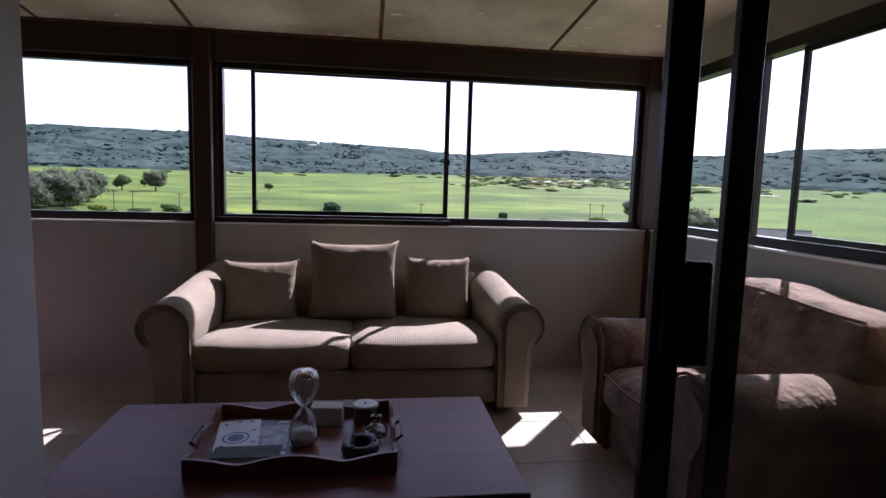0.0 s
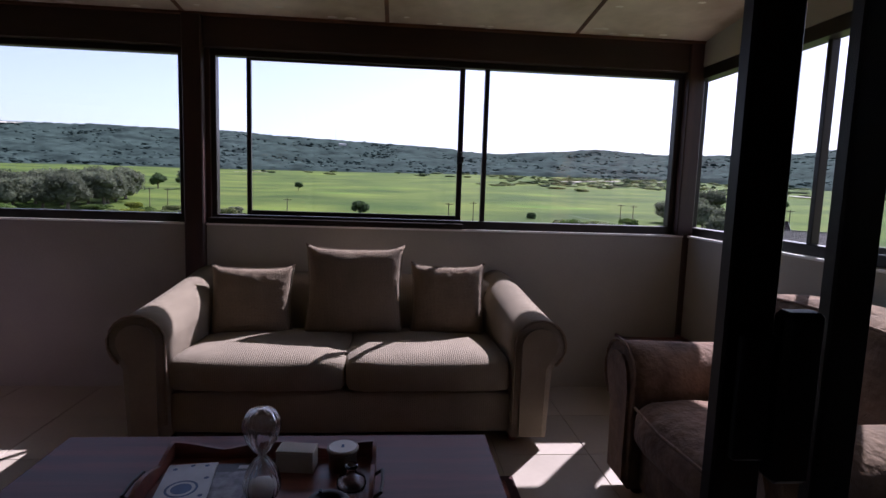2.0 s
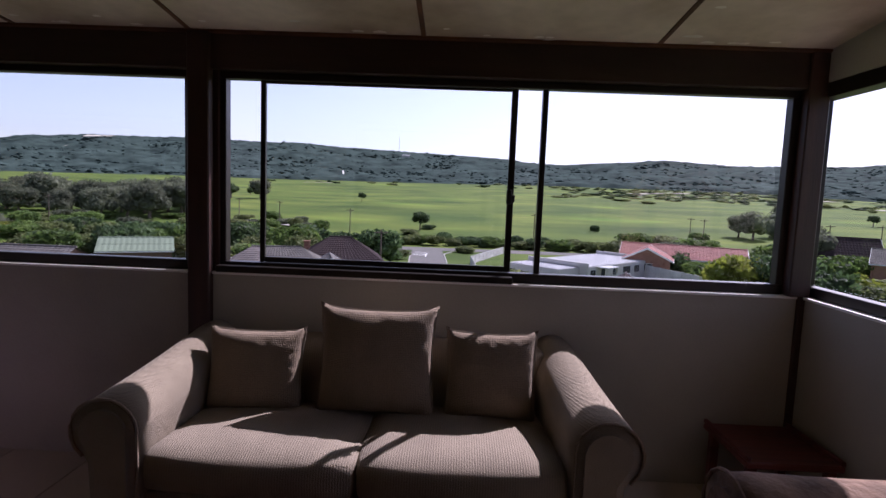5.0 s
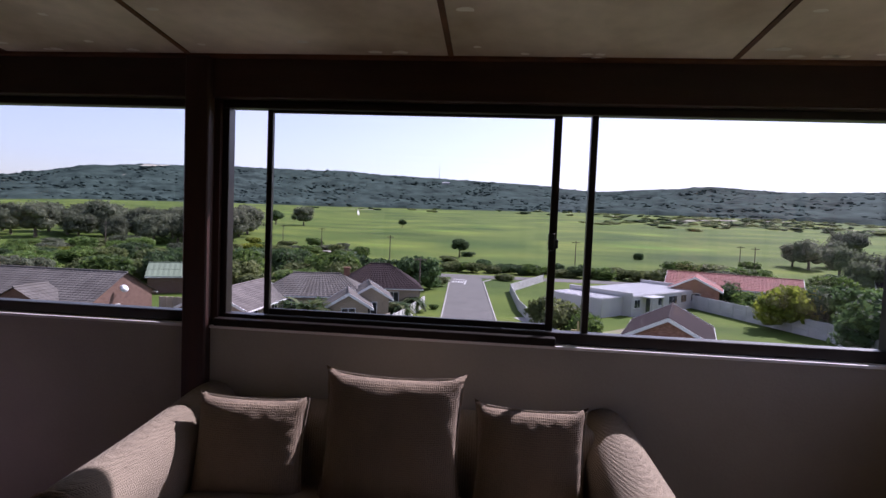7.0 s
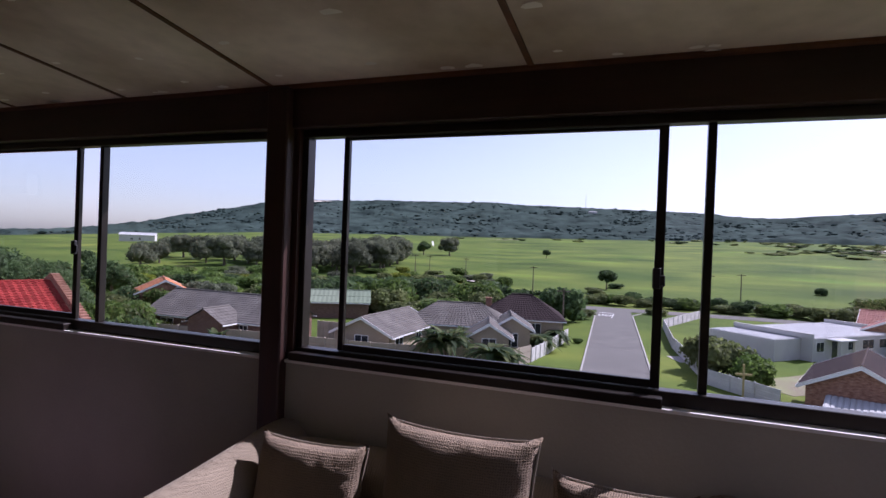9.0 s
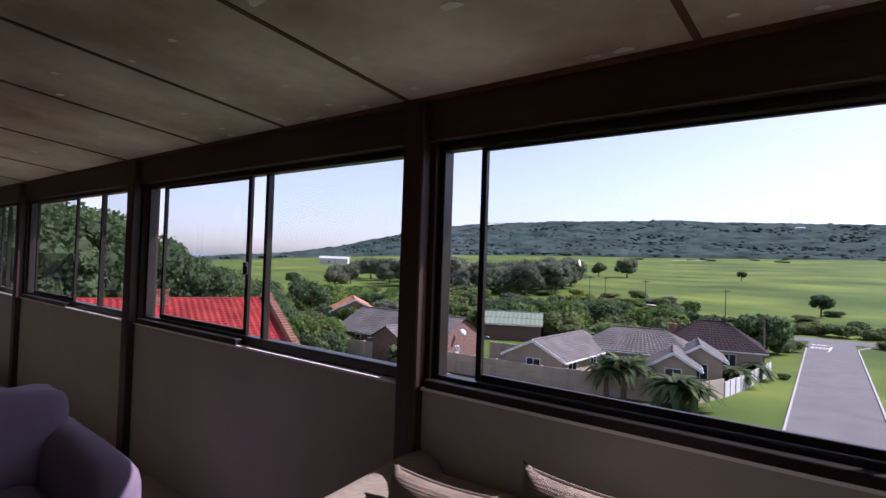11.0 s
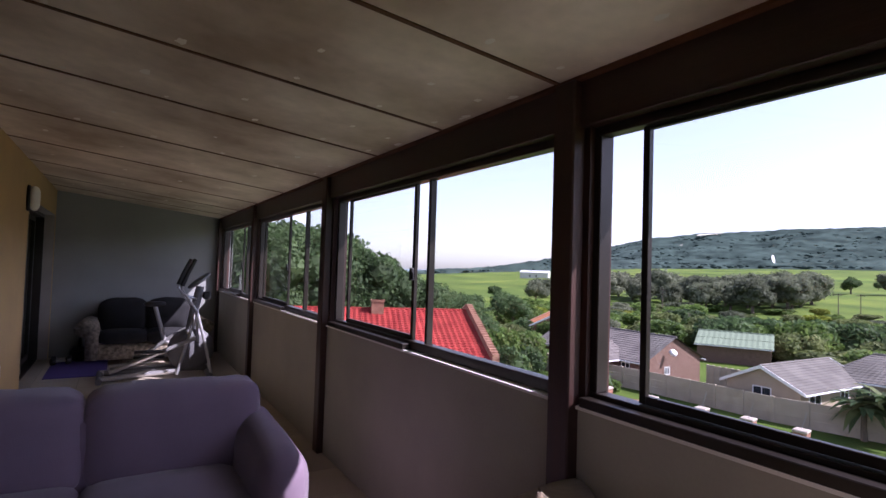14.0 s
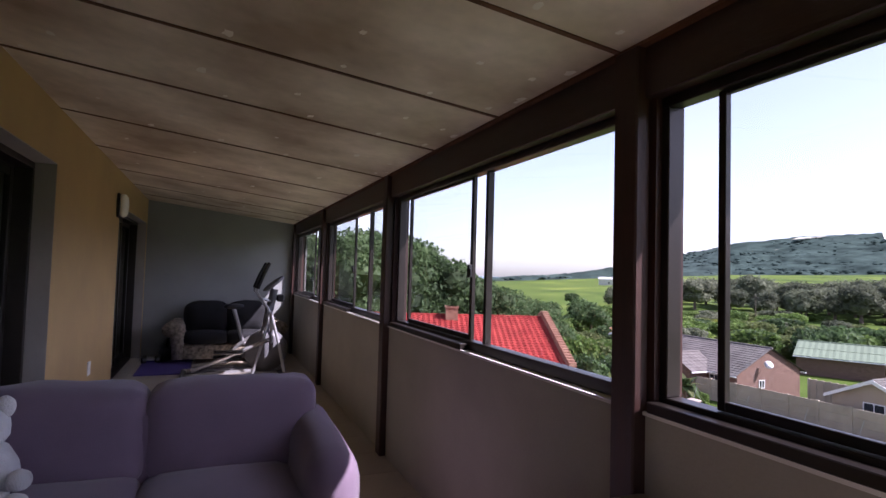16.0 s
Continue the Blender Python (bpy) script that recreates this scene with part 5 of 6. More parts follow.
part("rim", box(.19, .21, -.21, .21, .35, .372, .004), M_WOOD, side)
for sx in (-1, 1):
    for sy in (-1, 1):
        part("leg", box(sx * .17 - .02, sx * .17 + .02, sy * .17 - .02, sy * .17 + .02, 0, .32, .004), M_WOOD, side)


# ---- far end of the room ----
M_SILVER = mat("silver_paint", (0.45, 0.45, 0.46), 0.35, 0.1, 6, 60, 0.05, metal=0.7)
M_GREYP = mat("grey_plastic", (0.14, 0.14, 0.15), 0.5, 0.15, 6, 60, 0.1)
M_BLACKCLOTH = mat("black_throw", (0.010, 0.010, 0.012), 0.9, 0.4, 6, 90, 0.5)
M_FLORAL = mat("faded_floral_fabric", (0.30, 0.25, 0.19), 0.95, 0.6, 22, 70, 0.3, alt=(0.46, 0.40, 0.31))


def elliptical():
    e = thing("elliptical_trainer", "silver and black elliptical trainer on the tiles", "exercise machine", (-7.35, -0.07, 0))
    for x, nm in ((-.22, "track"), (.22, "track")):
        part(nm, tube([(x, 2.95, .05), (x, 3.4, .08), (x, 3.78, .10)], .03, 10), M_SILVER, e)
    part("rear_foot", tube([(-.32, 2.95, .035), (.32, 2.95, .035)], .035, 10), M_GREYP, e)
    part("front_foot", tube([(-.34, 4.15, .035), (.34, 4.15, .035)], .035, 10), M_GREYP, e)
    part("spine", tube([(0, 3.0, .08), (0, 3.7, .10), (0, 4.15, .08)], .035, 10), M_GREYP, e)
    hous = lathe([(.02, -.09), (.20, -.085), (.27, -.05), (.28, 0), (.27, .05), (.20, .085), (.02, .09)], 28)
    part("flywheel_cover", moved(hous, 0, 3.95, .33, 0, 90, 0), M_GREYP, e, "dark grey flywheel cover", True)
    for s in (-1, 1):
        part("frame_tube", tube([(s * .27, 3.77, .06), (s * .16, 3.9, .5), (s * .08, 3.97, .80)], .02, 10), M_SILVER, e)
        part("frame_tube", tube([(s * .27, 4.17, .06), (s * .16, 4.09, .45), (s * .08, 4.0, .80)], .02, 10), M_SILVER, e)
        part("pedal_arm", tube([(s * .2, 3.05, .12), (s * .2, 3.45, .22 + .06 * s), (s * .2, 3.98, .42 + .08 * s)], .026, 10), M_SILVER, e)
        ped = box(s * .2 - .08, s * .2 + .08, 3.30, 3.66, .27 + .06 * s, .30 + .06 * s, .01)
        part("pedal", ped, M_BLACK, e, "black foot plate")
        hb = tube([(s * .2, 4.0, .45), (s * .22, 3.97, .85), (s * .24, 3.86, 1.02), (s * .25, 3.79, 1.12), (s * .25, 3.81, 1.2)], .017, 10)
        lever = part("handle", hb, M_SILVER, e)
        part("grip", tube([(s * .25, 3.79, 1.16), (s * .25, 3.85, 1.32), (s * .25, 3.93, 1.50)], [.028, .027, .022], 10), M_BLACK, lever, "black foam grip")
        part("fixed_bar", tube([(0, 4.0, .98), (s * .12, 3.94, 1.0), (s * .17, 3.84, 1.03)], .015, 8), M_SILVER, e)
    part("column", tube([(0, 3.93, .55), (0, 3.97, .85), (0, 4.03, 1.15)], [.06, .055, .05], 12), M_GREYP, e)
    part("console", moved(lathe([(.02, 0), (.14, .004), (.165, .02), (.16, .045), (.10, .055), (.02, .057)], 28), 0, 4.03, 1.2, 38, 0, 0), M_GREYP, e, "grey oval console", True)
    part("bottle_holder", box(-.06, .06, 4.06, 4.16, .98, 1.08, .02), M_BLACK, e)


elliptical()


def exercise_bike():
    b = thing("exercise_bike", "silver exercise bike with a black saddle", "exercise machine", (-8.05, 3.5, 0))
    part("seat_post", tube([(0, .12, .35), (0, -.02, .84)], .028, 10), M_SILVER, b)
    sd = soft_box(-.09, .09, -.15, .10, .84, .90, .03, .01, 4)
    for v in sd.verts:
        v.co.x *= 1 - .55 * max(0, (v.co.y + .02) / .12)
    part("saddle", sd, M_BLACK, b, smooth=True)
    part("frame_tube", tube([(0, -.3, .05), (0, .12, .36), (0, .55, .62)], .03, 10), M_SILVER, b)
    part("frame_tube", tube([(0, .12, .36), (0, .6, .06)], .03, 10), M_SILVER, b)
    part("flywheel", moved(lathe([(.02, -.04), (.2, -.035), (.23, 0), (.2, .035), (.02, .04)], 24), 0, .45, .32, 0, 90, 0), M_GREYP, b, smooth=True)
    for y in (-.3, .6):
        part("foot", tube([(-.24, y, .035), (.24, y, .035)], .03, 8), M_GREYP, b)


exercise_bike()


def end_sofa():
    """Built facing -y; placed facing +x against the end wall."""
    s = thing("sofa", "floral armed sofa covered with black throws at the end wall", "sofa", (-8.48, 3.42, 0), 90)
    w, d = .60, .76
    part("base", soft_box(-w - .14, w + .14, .02, d, .05, .28, .03, .01), M_FLORAL, s, smooth=True)
    for sx in (-1, 1):
        part("arm", rolled_arm(sx * w, 0, d, .62, .12, .06, sx), M_FLORAL, s, "faded floral rolled arm", True)
        part("seat_cushion", soft_box(min(0, sx * w) + .004, max(0, sx * w) - .004, -.03, .5, .28, .44, .05, .03, 6, sx * 2.), M_BLACKCLOTH, s, smooth=True)
        part("back_cushion", soft_box(min(0, sx * w) + .004, max(0, sx * w) - .004, .45, .74, .40, .86, .09, .04, 8, sx * 6., .02), M_BLACKCLOTH, s, smooth=True)


end_sofa()
M_MAT = mat("violet_foam", (0.085, 0.06, 0.26), 0.85, 0.1, 5, 120, 0.2)
mt_ = thing("exercise_mat", "violet foam exercise mat on the tiles", "mat", (-8.35, 2.62, 0))
part("sheet", box(-.72, .72, -.33, .33, .001, .012, .004), M_MAT, mt_)
kb = thing("kettlebell", "black kettlebell standing on the violet mat", "kettlebell", (-8.85, 2.60, .012))
part("body", lathe([(.06, 0), (.10, .02), (.125, .08), (.12, .14), (.09, .19), (.03, .21)], 24), M_BLACK, kb, smooth=True)
part("handle", tube([(-.06, 0, .18), (-.085, 0, .25), (-.05, 0, .31), (.05, 0, .31), (.085, 0, .25), (.06, 0, .18)], .018, 10), M_BLACK, kb, smooth=True)
for k in range(2):
    db = thing("dumbbell", "small black dumbbell on the violet mat", "dumbbell", (-8.75 + k * .16, 2.40, .012), 20 * k, "dumbbells on the mat")
    part("bar", tube([(0, -.10, .05), (0, .10, .05)], .014, 8), M_SILVER, db)
    for s in (-1, 1):
        part("weight", moved(lathe([(.03, -.03), (.048, -.025), (.048, .025), (.03, .03)], 12), 0, s * .09, .05, 90, 0, 0), M_BLACK, db)

# wall lamp, switch, curtain
lamp = thing("wall_lamp", "oval bulkhead lamp with white glass and dark base", "lamp", (-6.38, YH, 2.06))
lb = soft_box(-.075, .075, 0, .03, -.13, .13, .015, .002, 4, 0, 0)
part("base", lb, M_BLACK, lamp, smooth=True)
part("shade", soft_box(-.06, .06, .025, .10, -.115, .115, .035, .01, 6, 0, 0), M_LEDGE, lamp, "white ribbed glass shade", True)
sw = thing("socket", "white wall socket on the ochre wall", "socket", (-5.3, YH, .50))
part("plate", box(-.045, .045, 0.0, .012, -.06, .06, .003), M_LEDGE, sw)
part("rocker", box(-.015, .015, .012, .017, -.025, .025, .002), M_LEDGE, sw)
M_CURTAIN = mat("pale_curtain", (0.55, 0.56, 0.54), 0.9, 0.08, 4, 60, 0.1)


def curtain(x0, x1, y, z1):
    c = thing("curtain", "pale folded curtain hanging behind the glass door", "curtain", (0, y, 0), 0, "door curtains")
    bm = bmesh.new()
    n = int((x1 - x0) / .02)
    a = [[bm.verts.new((x0 + (x1 - x0) * k / n, .035 * math.sin(k * .75) + .012 * math.sin(k * .31) + dy, z)) for k in range(n + 1)] for dy, z in ((0, .03), (0, z1), (.004, z1), (.004, .03))]
    for i in range(4):
        A, B = a[i], a[(i + 1) % 4]
        for k in range(n):
            bm.faces.new((A[k], A[k + 1], B[k + 1], B[k]))
    bmesh.ops.recalc_face_normals(bm, faces=bm.faces)
    part("drape", bm, M_CURTAIN, c, smooth=True)
    part("rail", tube([(x0 - .1, 0, z1 + .02), (x1 + .1, 0, z1 + .02)], .012, 8), M_BRASS, c)


curtain(-3.75, -2.9, 1.5, 2.1)
curtain(-9.0, -8.2, 1.5, 2.1)


# plush toy on the mauve sofa
def plush():
    bm = bmesh.new()
    for x, y, z, r, sz in ((0, 0, .13, .12, 1.1), (.02, .0, .31, .085, 1.0), (.13, .07, .05, .05, .9), (.15, -.06, .05, .05, .9), (.10, .13, .12, .042, 1.0), (.10, -.13, .14, .042, 1.0), (0, .06, .385, .035, 1.3), (0, -.06, .385, .035, 1.3), (.09, 0, .29, .04, .9), (.19, .13, .06, .045, .9)):
        vs = bmesh.ops.create_icosphere(bm, subdivisions=3, radius=r)["verts"]
        for v in vs:
            q = 1 + .09 * noise.noise(v.co * 40) + .05 * noise.noise(v.co * 15)
            v.co = Vector((v.co.x * q + x, v.co.y * q + y, v.co.z * q * sz + z))
    ob = link_bm("plush_toy", bm, mat("white_plush", (0.72, 0.70, 0.69), 0.95, 0.1, 12, 160, 0.8, sheen=.4), True)
    ob.matrix_world = pose(-2.30, 2.38, .46, 0, 0, 8)
    tagged(ob, "white fluffy plush toy sitting on the mauve sofa", "plush toy")


plush()
# ---- houses ----
M_TANWALL = mat("tan_plaster", (0.36, 0.29, 0.21), 0.9, 0.08, 1, 20, 0.2, spec=0.12)
M_WHITEWALL = mat("white_house_plaster", (0.50, 0.48, 0.46), 0.9, 0.06, 1, 20, 0.2, spec=0.12)
M_BRICKWALL = mat("red_brick", (0.27, 0.12, 0.08), 0.9, 0.35, 3.5, 14, 0.5, alt=(0.38, 0.21, 0.145), stretch=(1, 1, 3), spec=0.12)
M_BRICKDARK = mat("brown_brick", (0.17, 0.105, 0.08), 0.9, 0.25, 2.5, 14, 0.5, stretch=(1, 1, 3), spec=0.12)
M_ROOFGREY = mat("weathered_grey_tile", (0.135, 0.122, 0.110), 0.95, 0.22, 0.8, 8, 0.3, spread=0.06, spec=0.12)
M_ROOFBROWN = mat("dark_brown_tile", (0.038, 0.026, 0.026), 0.95, 0.2, 0.8, 8, 0.3, spec=0.12)
M_ROOFRED = mat("bright_red_tile", (0.25, 0.028, 0.024), 0.85, 0.2, 0.9, 7, 0.2, alt=(0.32, 0.045, 0.036), spec=0.12)
M_ROOFRUST = mat("red_brown_roof", (0.30, 0.13, 0.11), 0.8, 0.15, 0.8, 8, 0.2, spec=0.12)
M_ROOFGREEN = mat("pale_green_sheet", (0.17, 0.21, 0.145), 0.85, 0.08, 0.5, 6, 0.1, spec=0.12)
M_ROOFWHITE = mat("white_sheet_roof", (0.46, 0.455, 0.45), 0.7, 0.06, 0.5, 6, 0.1, spec=0.12)
M_ROOFORANGE = mat("orange_tile", (0.42, 0.17, 0.085), 0.8, 0.15, 0.8, 8, 0.2, spec=0.12)
M_FASCIA = mat("white_fascia", (0.74, 0.73, 0.71), 0.6, 0.05, 2, 20, 0.05)
M_PANE = mat("dark_window_pane", (0.03, 0.035, 0.04), 0.12, 0.2, 1, 8, 0.0)


def joined(bm, other):
    me = bpy.data.meshes.new("j")
    other.to_mesh(me)
    other.free()
    bm.from_mesh(me)
    bpy.data.meshes.remove(me)
    return bm


def tiled_slope(p0, p1, p2, p3, rows, wave=0.3, amp=0.035, lap=0.03):
    """A tiled roof plane: p0-p1 along the eave, p3-p2 along the ridge; each course laps over the one below, with rolls along it."""
    p0, p1, p2, p3 = map(Vector, (p0, p1, p2, p3))
    bm = bmesh.new()
    nrm = (p1 - p0).cross(p3 - p0).normalized()
    if nrm.z < 0:
        nrm = -nrm
    L = (p1 - p0).length
    n = max(2, int(L / wave) * 2)
    up = None
    for r in range(rows):
        a, b = r / rows, (r + 1) / rows
        lo, hi = [], []
        for k in range(n + 1):
            u = k / n
            h = amp if k % 2 else 0.0
            e, g = p0.lerp(p1, u), p3.lerp(p2, u)
            lo.append(bm.verts.new(e.lerp(g, a) + nrm * (h + lap)))
            hi.append(bm.verts.new(e.lerp(g, b) + nrm * h))
        for k in range(n):
            bm.faces.new((lo[k], lo[k + 1], hi[k + 1], hi[k]))
        if up:
            for k in range(n):
                bm.faces.new((up[k], up[k + 1], lo[k + 1], lo[k]))
        up = hi
        if r == 0:
            ft = [bm.verts.new(v.co - nrm * (lap + amp)) for v in lo]
            for k in range(n):
                bm.faces.new((ft[k], ft[k + 1], lo[k + 1], lo[k]))
    return bm


def house(at, turn, L, W, wall_h, rise, wall_mat, roof_mat, label, over=0.45, hip=0.0, rows=10, wins=(), chimney=None, fascia=True, group="houses of the street", wave=0.45, amp=0.035):
    """A house with its ridge along its own x. hip: how far the ridge is drawn in at both ends. wins: (side, along, sill, width, height)."""
    h = thing("house", label, "house", at, turn, group)
    w = bmesh.new()
    hx, hy = L / 2, W / 2
    base = [(-hx, -hy), (hx, -hy), (hx, hy), (-hx, hy)]
    lo, hi = [w.verts.new((x, y, -0.3)) for x, y in base], [w.verts.new((x, y, wall_h)) for x, y in base]
    for i in (0, 2):
        w.faces.new((lo[i], lo[(i + 1) % 4], hi[(i + 1) % 4], hi[i]))
    for i, sx in ((1, 1), (3, -1)):
        if hip:
            w.faces.new((lo[i], lo[(i + 1) % 4], hi[(i + 1) % 4], hi[i]))
        else:
            top = w.verts.new((sx * hx, 0, wall_h + rise - 0.06))
            w.faces.new((lo[i], lo[(i + 1) % 4], hi[(i + 1) % 4], top, hi[i]))
    bmesh.ops.recalc_face_normals(w, faces=w.faces)
    part("wall", w, wall_mat, h)
    drop = rise * over / hy
    ex, ey, ez, rz = hx + over * (1 if hip else .6), hy + over, wall_h - drop, wall_h + rise
    rx = (hx - hip) if hip else ex
    roof = bmesh.new()
    for s in (-1, 1):
        joined(roof, tiled_slope((-ex, s * ey, ez), (ex, s * ey, ez), (rx, 0, rz), (-rx, 0, rz), rows, wave, amp))
        if hip:
            joined(roof, tiled_slope((s * ex, -ey, ez), (s * ex, ey, ez), (s * rx, 0.001, rz), (s * rx, -0.001, rz), rows, wave))
    r = part("roof", roof, roof_mat, h)
    part("ridge", tube([(-rx, 0, rz + .03), (rx, 0, rz + .03)], .1, 8), roof_mat, r)
    if fascia and not hip:
        for sx in (-1, 1):
            f = bmesh.new()
            v = [f.verts.new((sx * (ex + t), y, z)) for t in (0, .04) for y, z in ((-ey, ez - .16), (-ey, ez + .08), (0, rz + .08), (ey, ez + .08), (ey, ez - .16), (0, rz - .2))]
            for q in ((0, 1, 2, 5), (5, 2, 3, 4)):
                f.faces.new([v[i] for i in q]), f.faces.new([v[i + 6] for i in q][::-1])
            for i in range(6):
                f.faces.new((v[i], v[(i + 1) % 6], v[6 + (i + 1) % 6], v[6 + i]))
            bmesh.ops.recalc_face_normals(f, faces=f.faces)
            part("barge_board", f, M_FASCIA, r, "white barge board")
    for sy in (-1, 1):
        part("gutter", box(-ex, ex, sy * (ey + .02) - .05, sy * (ey + .02) + .05, ez - .14, ez - .02), M_FASCIA, r)
    for side, along, sill, ww, wh in wins:
        win = new("window" if sill > .3 else "door")
        win.parent = h
        sx = {"front": pose(along, -hy, 0), "back": pose(-along, hy, 0, 0, 0, 180), "left": pose(-hx, -along, 0, 0, 0, -90), "right": pose(hx, along, 0, 0, 0, 90)}[side]
        win.matrix_local = sx
        fr = bmesh.new()
        for a, b, c, d in ((-ww / 2 - .06, -ww / 2, sill - .06, sill + wh + .06), (ww / 2, ww / 2 + .06, sill - .06, sill + wh + .06), (-ww / 2, ww / 2, sill - .06, sill), (-ww / 2, ww / 2, sill + wh, sill + wh + .06), (-.03, .03, sill, sill + wh)):
            bm_box(fr, a, b, -.05, .02, c, d)
        part("frame", fr, M_FASCIA, win)
        part("pane", box(-ww / 2, ww / 2, -.015, .02, sill, sill + wh), M_PANE, win)
    if chimney:
        cx, cy, cw, ch = chimney
        cb = box(cx - cw / 2, cx + cw / 2, cy - cw / 2, cy + cw / 2, wall_h, wall_h + rise + ch)
        bm_box(cb, cx - cw / 2 - .06, cx + cw / 2 + .06, cy - cw / 2 - .06, cy + cw / 2 + .06, wall_h + rise + ch - .12, wall_h + rise + ch)
        part("chimney", cb, M_BRICKWALL, r, "brick chimney")
    return h


def spot(az, d):
    return at_bearing(az, d, G)


W4 = [("front", -3, .9, 1.6, 1.1), ("front", 1.5, .9, 1.2, 1.1), ("left", 0, 1.0, 1.3, 1.1), ("right", 0, 1.0, 1.3, 1.1)]
house((-23.6, 51.2, G), 90, 10, 5.6, 2.4, 1.35, M_TANWALL, M_ROOFGREY, "tan plastered house with a low grey tiled roof", wins=W4, rows=12)
house(spot(-18.6, 60), 14, 10, 7.5, 2.6, 1.7, M_TANWALL, M_ROOFGREY, "tan house with grey hipped tiled roof behind palms", hip=2.5, wins=W4[:2], rows=12)
for az, d, hh in ((-15.4, 52.5, 2.4), (-13.2, 56.5, 2.7)):
    house(spot(az, d), 106, 4.5, 3.6, hh, 1.1, M_TANWALL, M_ROOFGREY, "tan front gable with white barge boards", rows=7, wins=[("left", 0, .8, 1.2, 1.3)])
house(spot(-12.2, 67), 14, 9, 8, 2.7, 2.2, M_TANWALL, M_ROOFBROWN, "tan house with a brown hipped tiled roof", hip=3.2, rows=12, wins=W4[:2], chimney=(-4.0, 1.0, .7, -.6))
house((-41.0, 49.0, G), 0, 15, 8, 2.6, 2.0, M_BRICKDARK, M_ROOFGREY, "long dark brick house with a grey tiled roof", rows=14, fascia=False, wins=[("front", -4.5, .9, 1.6, 1.1), ("front", 3.0, .9, 1.4, 1.1), ("front", 5.2, 0.05, .9, 2.0), ("right", -1, 1.2, .6, .6)])
house((-38.6, 44.4, G), 90, 3.0, 4.0, 2.6, 1.1, M_BRICKDARK, M_ROOFGREY, "dark brick porch gable of the long house", rows=6, fascia=False)
house(spot(-47.5, 86), 140, 8, 6.5, 2.8, 1.6, M_BRICKWALL, M_ROOFORANGE, "small red brick house with orange roof and white barge boards", wins=[("left", 1.2, 1.2, .9, 1.0)], rows=8)
house(spot(17.4, 46.2), 71, 8.6, 5.6, 2.7, 1.45, M_BRICKWALL, M_ROOFBROWN, "red brick house with a dark brown gabled roof", rows=9, wins=[("left", .9, .9, 1.2, 1.0)])
house(spot(22.4, 90), -22, 17, 7, 2.7, 1.5, M_BRICKWALL, M_ROOFRUST, "long red brick house with a red-brown roof", rows=9, wins=W4[:2])
house(spot(19.4, 84), 68, 6, 6, 2.7, 1.5, M_BRICKWALL, M_ROOFRUST, "red brick gable of the long house", rows=8, wins=[("left", 0, .9, 1.4, 1.1)])
house(spot(-31.0, 80), 28, 8, 8, 2.3, 1.2, M_BRICKDARK, M_ROOFGREEN, "shed with a pale green sheet roof among bushes", rows=2, fascia=False, wave=.6)
house(spot(35.0, 114), -20, 9.5, 10, 1.6, 4.4, M_BRICKDARK, M_ROOFBROWN, "dark house with a steep brown roof", rows=12, wins=[("right", 0, 1.2, 1.2, 1.2)])
house(spot(39.6, 112), -38, 10, 8, 2.6, 2.0, M_BRICKWALL, M_ROOFGREY, "brick house with a grey tiled roof", rows=10)
house(at_bearing(-49.8, 400, land_z(400, -49.8)), 40, 20, 9, 4.0, 1.4, M_WHITEWALL, M_ROOFWHITE, "long white shed far across the valley", rows=2, wave=1.0, wins=W4[:2])
house(at_bearing(-38.4, 330, land_z(330, -38.4)), 35, 13, 8, 3.6, 1.0, M_BRICKDARK, M_ROOFGREEN, "far shed with a pale green roof behind trees", rows=2, wave=1.0)
house(at_bearing(-5.6, 1120, land_z(1120, -5.6) + 6), 5, 15, 8, 3.0, 1.2, M_WHITEWALL, M_ROOFWHITE, "white building among woods on the hill", rows=2, wave=2.0)
house((-38.5, 18.75, G), 69, 16.5, 16.0, 4.7, 2.55, M_BRICKWALL, M_ROOFRED, "brick house with a bright red tiled roof", over=0.4, rows=22, fascia=False, wave=.40, amp=.07, chimney=(1.4, -.6, .9, .75), wins=[("right", -5, 3, 1.4, 1.2), ("front", 5.6, 2.6, 1.6, 1.2)])


def parapet():
    """Brick gable wall that stands above the red roof's end."""
    t = thing("parapet_wall", "brick parapet along the edge of the red roof", "wall", (-38.5, 18.75, G), 69)
    for s in (-1, 1):
        n = 22
        for k in range(n):
            y0, y1 = s * 8.4 * k / n, s * 8.4 * (k + 1) / n
            zt = 7.25 - abs(y0 + y1) / 2 * 0.319 + 0.55
            part("brick_course", box(8.3, 8.75, min(y0, y1) + .01, max(y0, y1) - .01, zt - 1.1, zt), M_BRICKWALL, t)
    part("gable_brick", box(8.32, 8.7, -7.9, 7.9, 0, 4.75), M_BRICKWALL, t)


parapet()


def ribbed_sheet(x0, x1, y0, y1, z, pitch, h):
    """A ribbed metal sheet, ribs along y."""
    n = int((x1 - x0) / pitch)
    top, p = [], (x1 - x0) / n
    for k in range(n):
        a = x0 + k * p
        top += [(a, z), (a + .2 * p, z), (a + .3 * p, z + h), (a + .9 * p, z + h)]
    return moved(extrude_profile(top + [(x1, z), (x1, z - .02), (x0, z - .02)], y1 - y0), 0, y0, 0)


